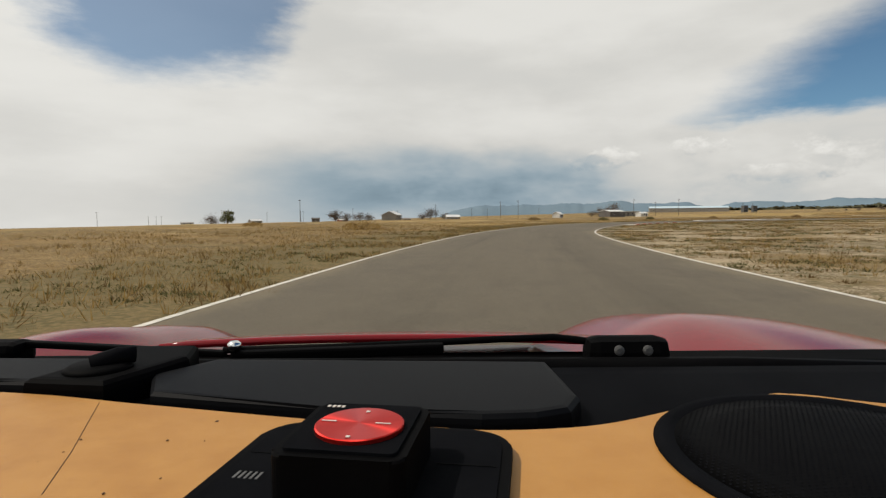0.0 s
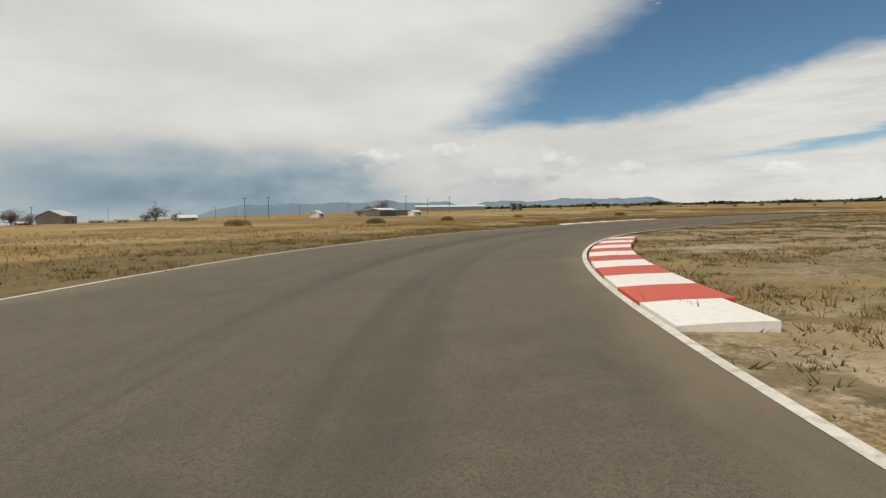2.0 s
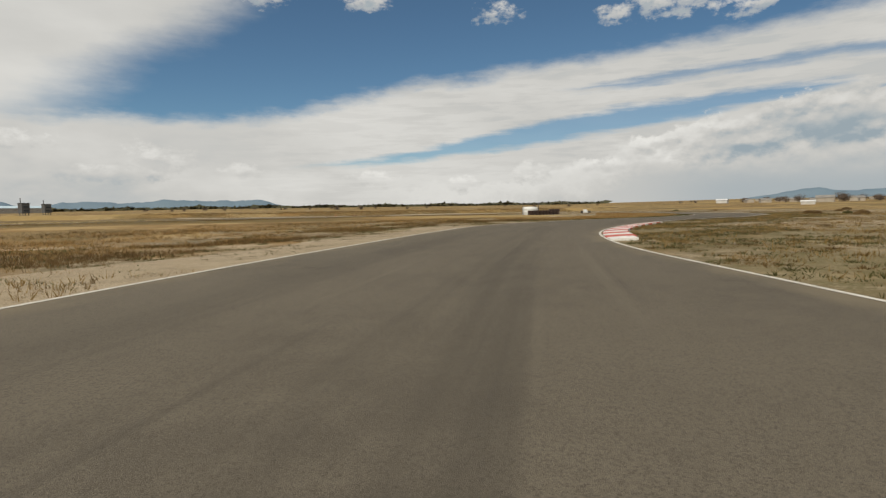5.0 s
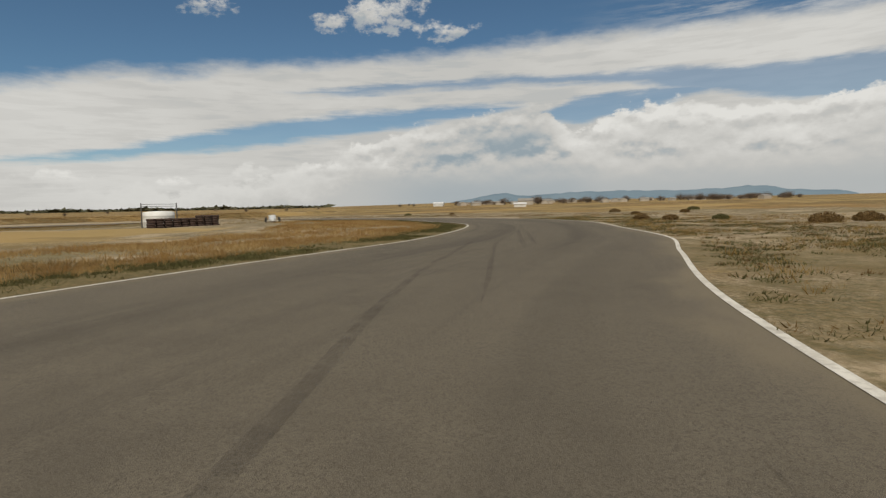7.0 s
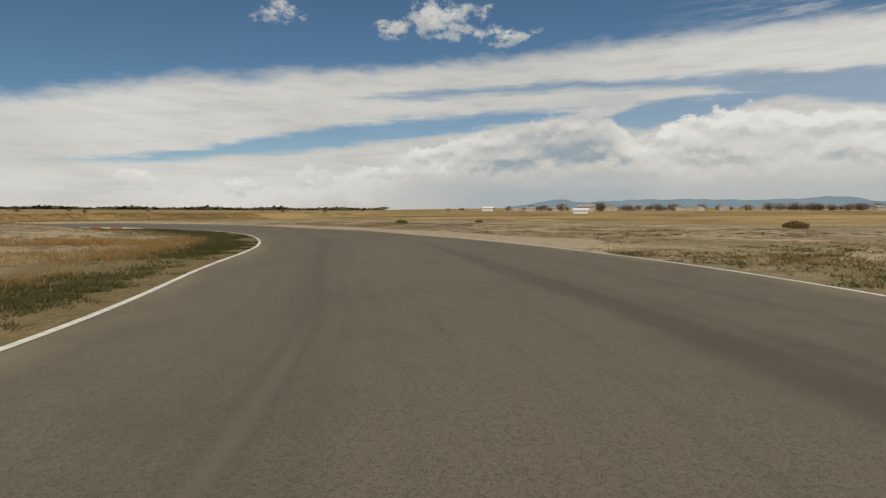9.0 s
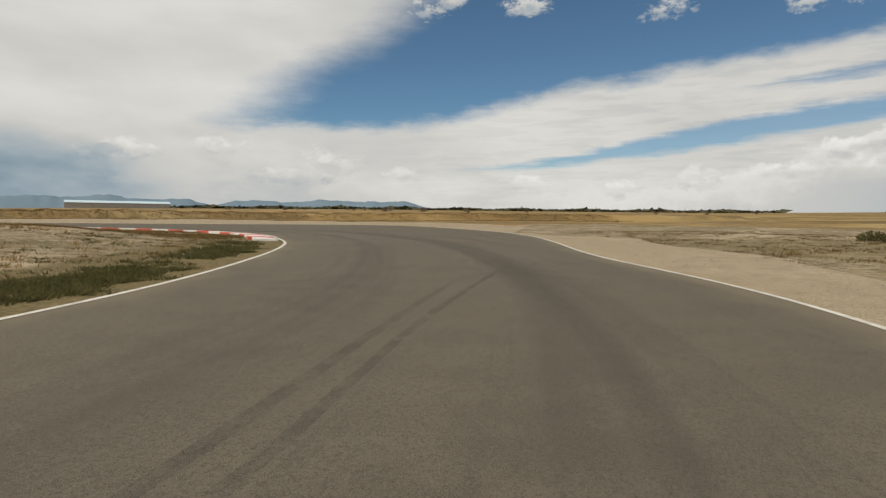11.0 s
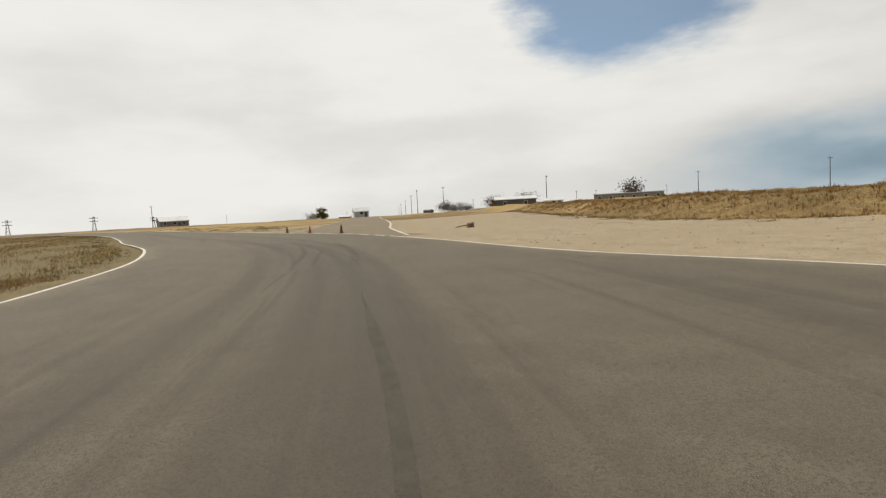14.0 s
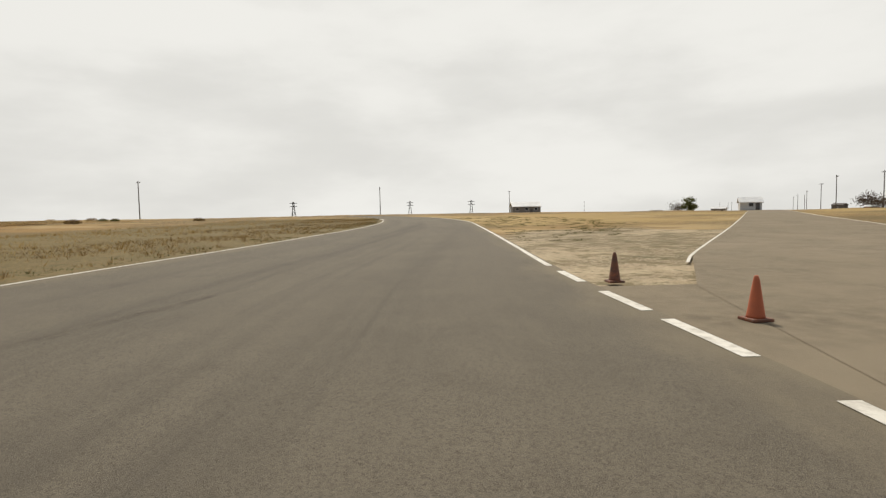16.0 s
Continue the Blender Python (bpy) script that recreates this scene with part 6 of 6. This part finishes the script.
pad_edge = curve([(-0.95, 0.735), (-0.562, 0.694), (-0.35, 0.642), (-0.136, 0.588), (0.0, 0.563), (0.061, 0.555), (0.156, 0.566), (0.25, 0.607), (0.352, 0.662), (0.43, 0.66), (0.504, 0.625), (0.7, 0.56), (0.9, 0.5)], 0.02)
pad = [(-0.95, 0.16), (0.9, 0.16)] + [tuple(p) for p in pad_edge[::-1]]
slab("dash_pad", pad, -0.30, -0.218, M_TAN, car, 0.008, "warm tan leatherette dash top")
part("seam", tube_bm([(-0.41, 0.65, -0.2179), (-0.35, 0.51, -0.2179), (-0.32, 0.43, -0.2179)], 0.0005, 6), M_SEAM, car, "thin worn crease in the dash top")
crumbs = bmesh.new()
rc = random.Random(4)
for i in range(26):
    bmesh.ops.create_icosphere(crumbs, subdivisions=1, radius=rc.uniform(0.0004, 0.0014), matrix=Matrix.Translation((rc.uniform(-0.62, -0.2), rc.uniform(0.26, 0.60), -0.2172)) @ Matrix.Rotation(rc.uniform(0, 3), 4, "Z") @ Matrix.Diagonal((1, rc.uniform(1, 2.2), 0.6, 1)))
tagged(part("crumbs", crumbs, M_SEAM, None), "dark crumbs of dirt scattered on the tan dash", "dirt", kind="stuff").matrix_basis = pose(0, 0, 1.2)
# raised black lips along the panel
slab("panel_lip", [(-0.36, 0.668), (-0.13, 0.610), (0.04, 0.580), (0.10, 0.584), (0.14, 0.60), (0.16, 0.64), (0.15, 0.80), (-0.34, 0.83), (-0.40, 0.75)], -0.24, -0.211, M_LIP, car, 0.012)
slab("panel_lip", [(-0.92, 0.77), (-0.66, 0.735), (-0.545, 0.715), (-0.50, 0.80), (-0.52, 0.84), (-0.92, 0.86)], -0.24, -0.211, M_LIP, car, 0.012)
bridge = slab("panel_bridge", [(-0.53, 0.69), (-0.42, 0.675), (-0.37, 0.80), (-0.39, 0.875), (-0.48, 0.875)], -0.24, -0.200, M_BLACKG, car, 0.012)
knob = part("sun_sensor", lathe_bm([(0.042, 0), (0.040, 0.005), (0.034, 0.008)], 24, Matrix.Translation((-0.462, 0.735, -0.201))), M_BLACKG, car, smooth=True)
part("lever", tube_bm([(-0.468, 0.728, -0.192), (-0.44, 0.744, -0.184), (-0.425, 0.757, -0.186)], 0.011, 10), M_BLACKP, knob, smooth=True)

# round speaker with a fine pierced grille, and a tweeter
SPK = (0.366, 0.478)
spk = part("speaker", lathe_bm([(0.150, 0), (0.168, 0), (0.171, 0.003), (0.166, 0.007), (0.158, 0.007), (0.150, 0.004)], 56, Matrix.Translation((*SPK, -0.219)), cap=False), M_BLACKP, car, "round black speaker with a mesh grille", smooth=True)
part("grille", lathe_bm([(0.157, 0.002), (0.12, 0.006), (0.06, 0.009), (0.0, 0.010)], 48, Matrix.Translation((*SPK, -0.217))), M_BLACKG, spk, smooth=True)
verts, faces = [], []
for row in range(-32, 33):
    for col in range(-28, 29):
        x, y = (col + 0.5 * (row % 2)) * 0.0056, row * 0.0049
        rr = math.hypot(x, y)
        if rr > 0.150:
            continue
        z = -0.207 - 0.33 * rr * rr + 0.0008
        k = len(verts)
        for a in range(6):
            b = a * math.pi / 3
            verts.append((SPK[0] + x + 0.0013 * math.cos(b), SPK[1] + y + 0.0013 * math.sin(b), z))
        faces.append(tuple(range(k, k + 6)))
tagged(link_mesh("grille_weave", verts, faces, M_BLACKP, spk), kind="stuff")
tw = part("tweeter", lathe_bm([(0.040, 0), (0.056, 0), (0.060, 0.012), (0.052, 0.020), (0.040, 0.014)], 36, Matrix.Translation((0.515, 0.525, -0.216)), cap=False), M_BLACKP, car, smooth=True)
part("tweeter_dome", lathe_bm([(0.046, 0.010), (0.03, 0.018), (0.0, 0.020)], 28, Matrix.Translation((0.515, 0.525, -0.216))), M_BLACKG, tw, smooth=True)

# wipers parked along the foot of the glass
w1 = part("wiper", tube_bm([(-0.40, 1.0, -0.240), (-0.2, 1.0, -0.236), (-0.02, 1.0, -0.229), (0.10, 1.0, -0.224), (0.20, 1.0, -0.221), (0.25, 0.995, -0.226), (0.30, 0.99, -0.236)], 0.0065, 8), M_BLACKG, car, "black wiper arm and blade", smooth=True)
bm = box_bm(0.38, 0.022, 0.020, -0.19, 0.985, -0.252, 0.005)
bmesh.ops.rotate(bm, cent=(-0.19, 0.985, -0.24), matrix=Matrix.Rotation(radians(-1.8), 3, "Y"), verts=bm.verts)
part("arm_cover", bm, M_BLACKG, w1)
bm = box_bm(0.36, 0.018, 0.012, -0.575, 1.0, -0.242, 0.004)
bmesh.ops.rotate(bm, cent=(-0.575, 1.0, -0.236), matrix=Matrix.Rotation(radians(3.4), 3, "Y"), verts=bm.verts)
part("blade", bm, M_BLACKG, w1)
part("hinge", lathe_bm([(0.012, 0), (0.012, 0.012), (0.007, 0.016)], 14, Matrix.Translation((-0.375, 0.985, -0.236))), M_CHROME, w1, smooth=True)
w2 = part("wiper", box_bm(0.47, 0.022, 0.014, 0.02, 0.97, -0.272, 0.005), M_BLACKP, car, "black wiper blade with a pivot cover")
part("pivot_cover", box_bm(0.15, 0.06, 0.074, 0.325, 0.985, -0.290, 0.024), M_BLACKG, w2)
for dx in (-0.02, 0.03):
    part("bolt", lathe_bm([(0.009, 0), (0.009, 0.004), (0.005, 0.006)], 12, Matrix.Translation((0.325 + dx, 0.958, -0.236)) @ Matrix.Rotation(radians(90), 4, "X")), M_STEEL, w2)
bm = box_bm(0.10, 0.06, 0.045, -0.80, 0.99, -0.262, 0.016)
part("pivot_cover", bm, M_BLACKG, w1)

# small control pod on a moulded pad, resting on the dash
pod = thing("control_pod", -0.069, 0.434, 0.982, -9, "black moulded dash pad with a square pod and red dial", "controller")


def rounded(w, d, r, n=6):
    out = []
    for cx, cy, a0 in ((w / 2 - r, d / 2 - r, 0), (-w / 2 + r, d / 2 - r, 90), (-w / 2 + r, -d / 2 + r, 180), (w / 2 - r, -d / 2 + r, 270)):
        for i in range(n + 1):
            a = radians(a0 + 90 * i / n)
            out.append((cx + r * math.cos(a), cy + r * math.sin(a)))
    return out


slab("pad", rounded(0.240, 0.225, 0.040), 0.0, 0.010, M_BLACKG, pod, 0.003)
slab("pad_inset", rounded(0.222, 0.207, 0.032), 0.008, 0.0115, M_BLACKP, pod, 0.001)
for x0, x1, y in ((-0.108, -0.058, 0.030), (0.058, 0.108, 0.030)):
    part("groove", box_bm(x1 - x0, 0.0015, 0.0008, (x0 + x1) / 2, y, 0.0113), M_BLACKG, pod)
slab("pod_body", rounded(0.100, 0.112, 0.010), 0.008, 0.050, M_BLACKG, pod, 0.004)
slab("pod_rim", rounded(0.086, 0.098, 0.006), 0.049, 0.0525, M_BLACKP, pod, 0.0008)
dial = part("dial", lathe_bm([(0.035, 0.052), (0.035, 0.0555), (0.034, 0.0562), (0.0, 0.0564)], 44, Matrix.Translation((0.003, -0.004, 0))), M_DIAL, pod, "brushed red metal dial", smooth=False)
for x, y, w, d in ((-0.022, 0.0, 0.012, 0.0014), (0.022, 0.0, 0.012, 0.0014), (0.003, 0.024, 0.003, 0.003), (0.003, -0.029, 0.003, 0.003)):
    part("dial_mark", box_bm(w, d, 0.0006, x, y - 0.004, 0.0564), M_PRINT, dial)
for i in range(4):
    part("print_bar", box_bm(0.0026, 0.0045, 0.0005, -0.038 + i * 0.0042, 0.040, 0.0525), M_PRINT, pod)
for i in range(5):
    part("print_bar", box_bm(0.0022, 0.012, 0.0006, -0.098 + i * 0.0048, -0.012, 0.0114), M_STEEL, pod)
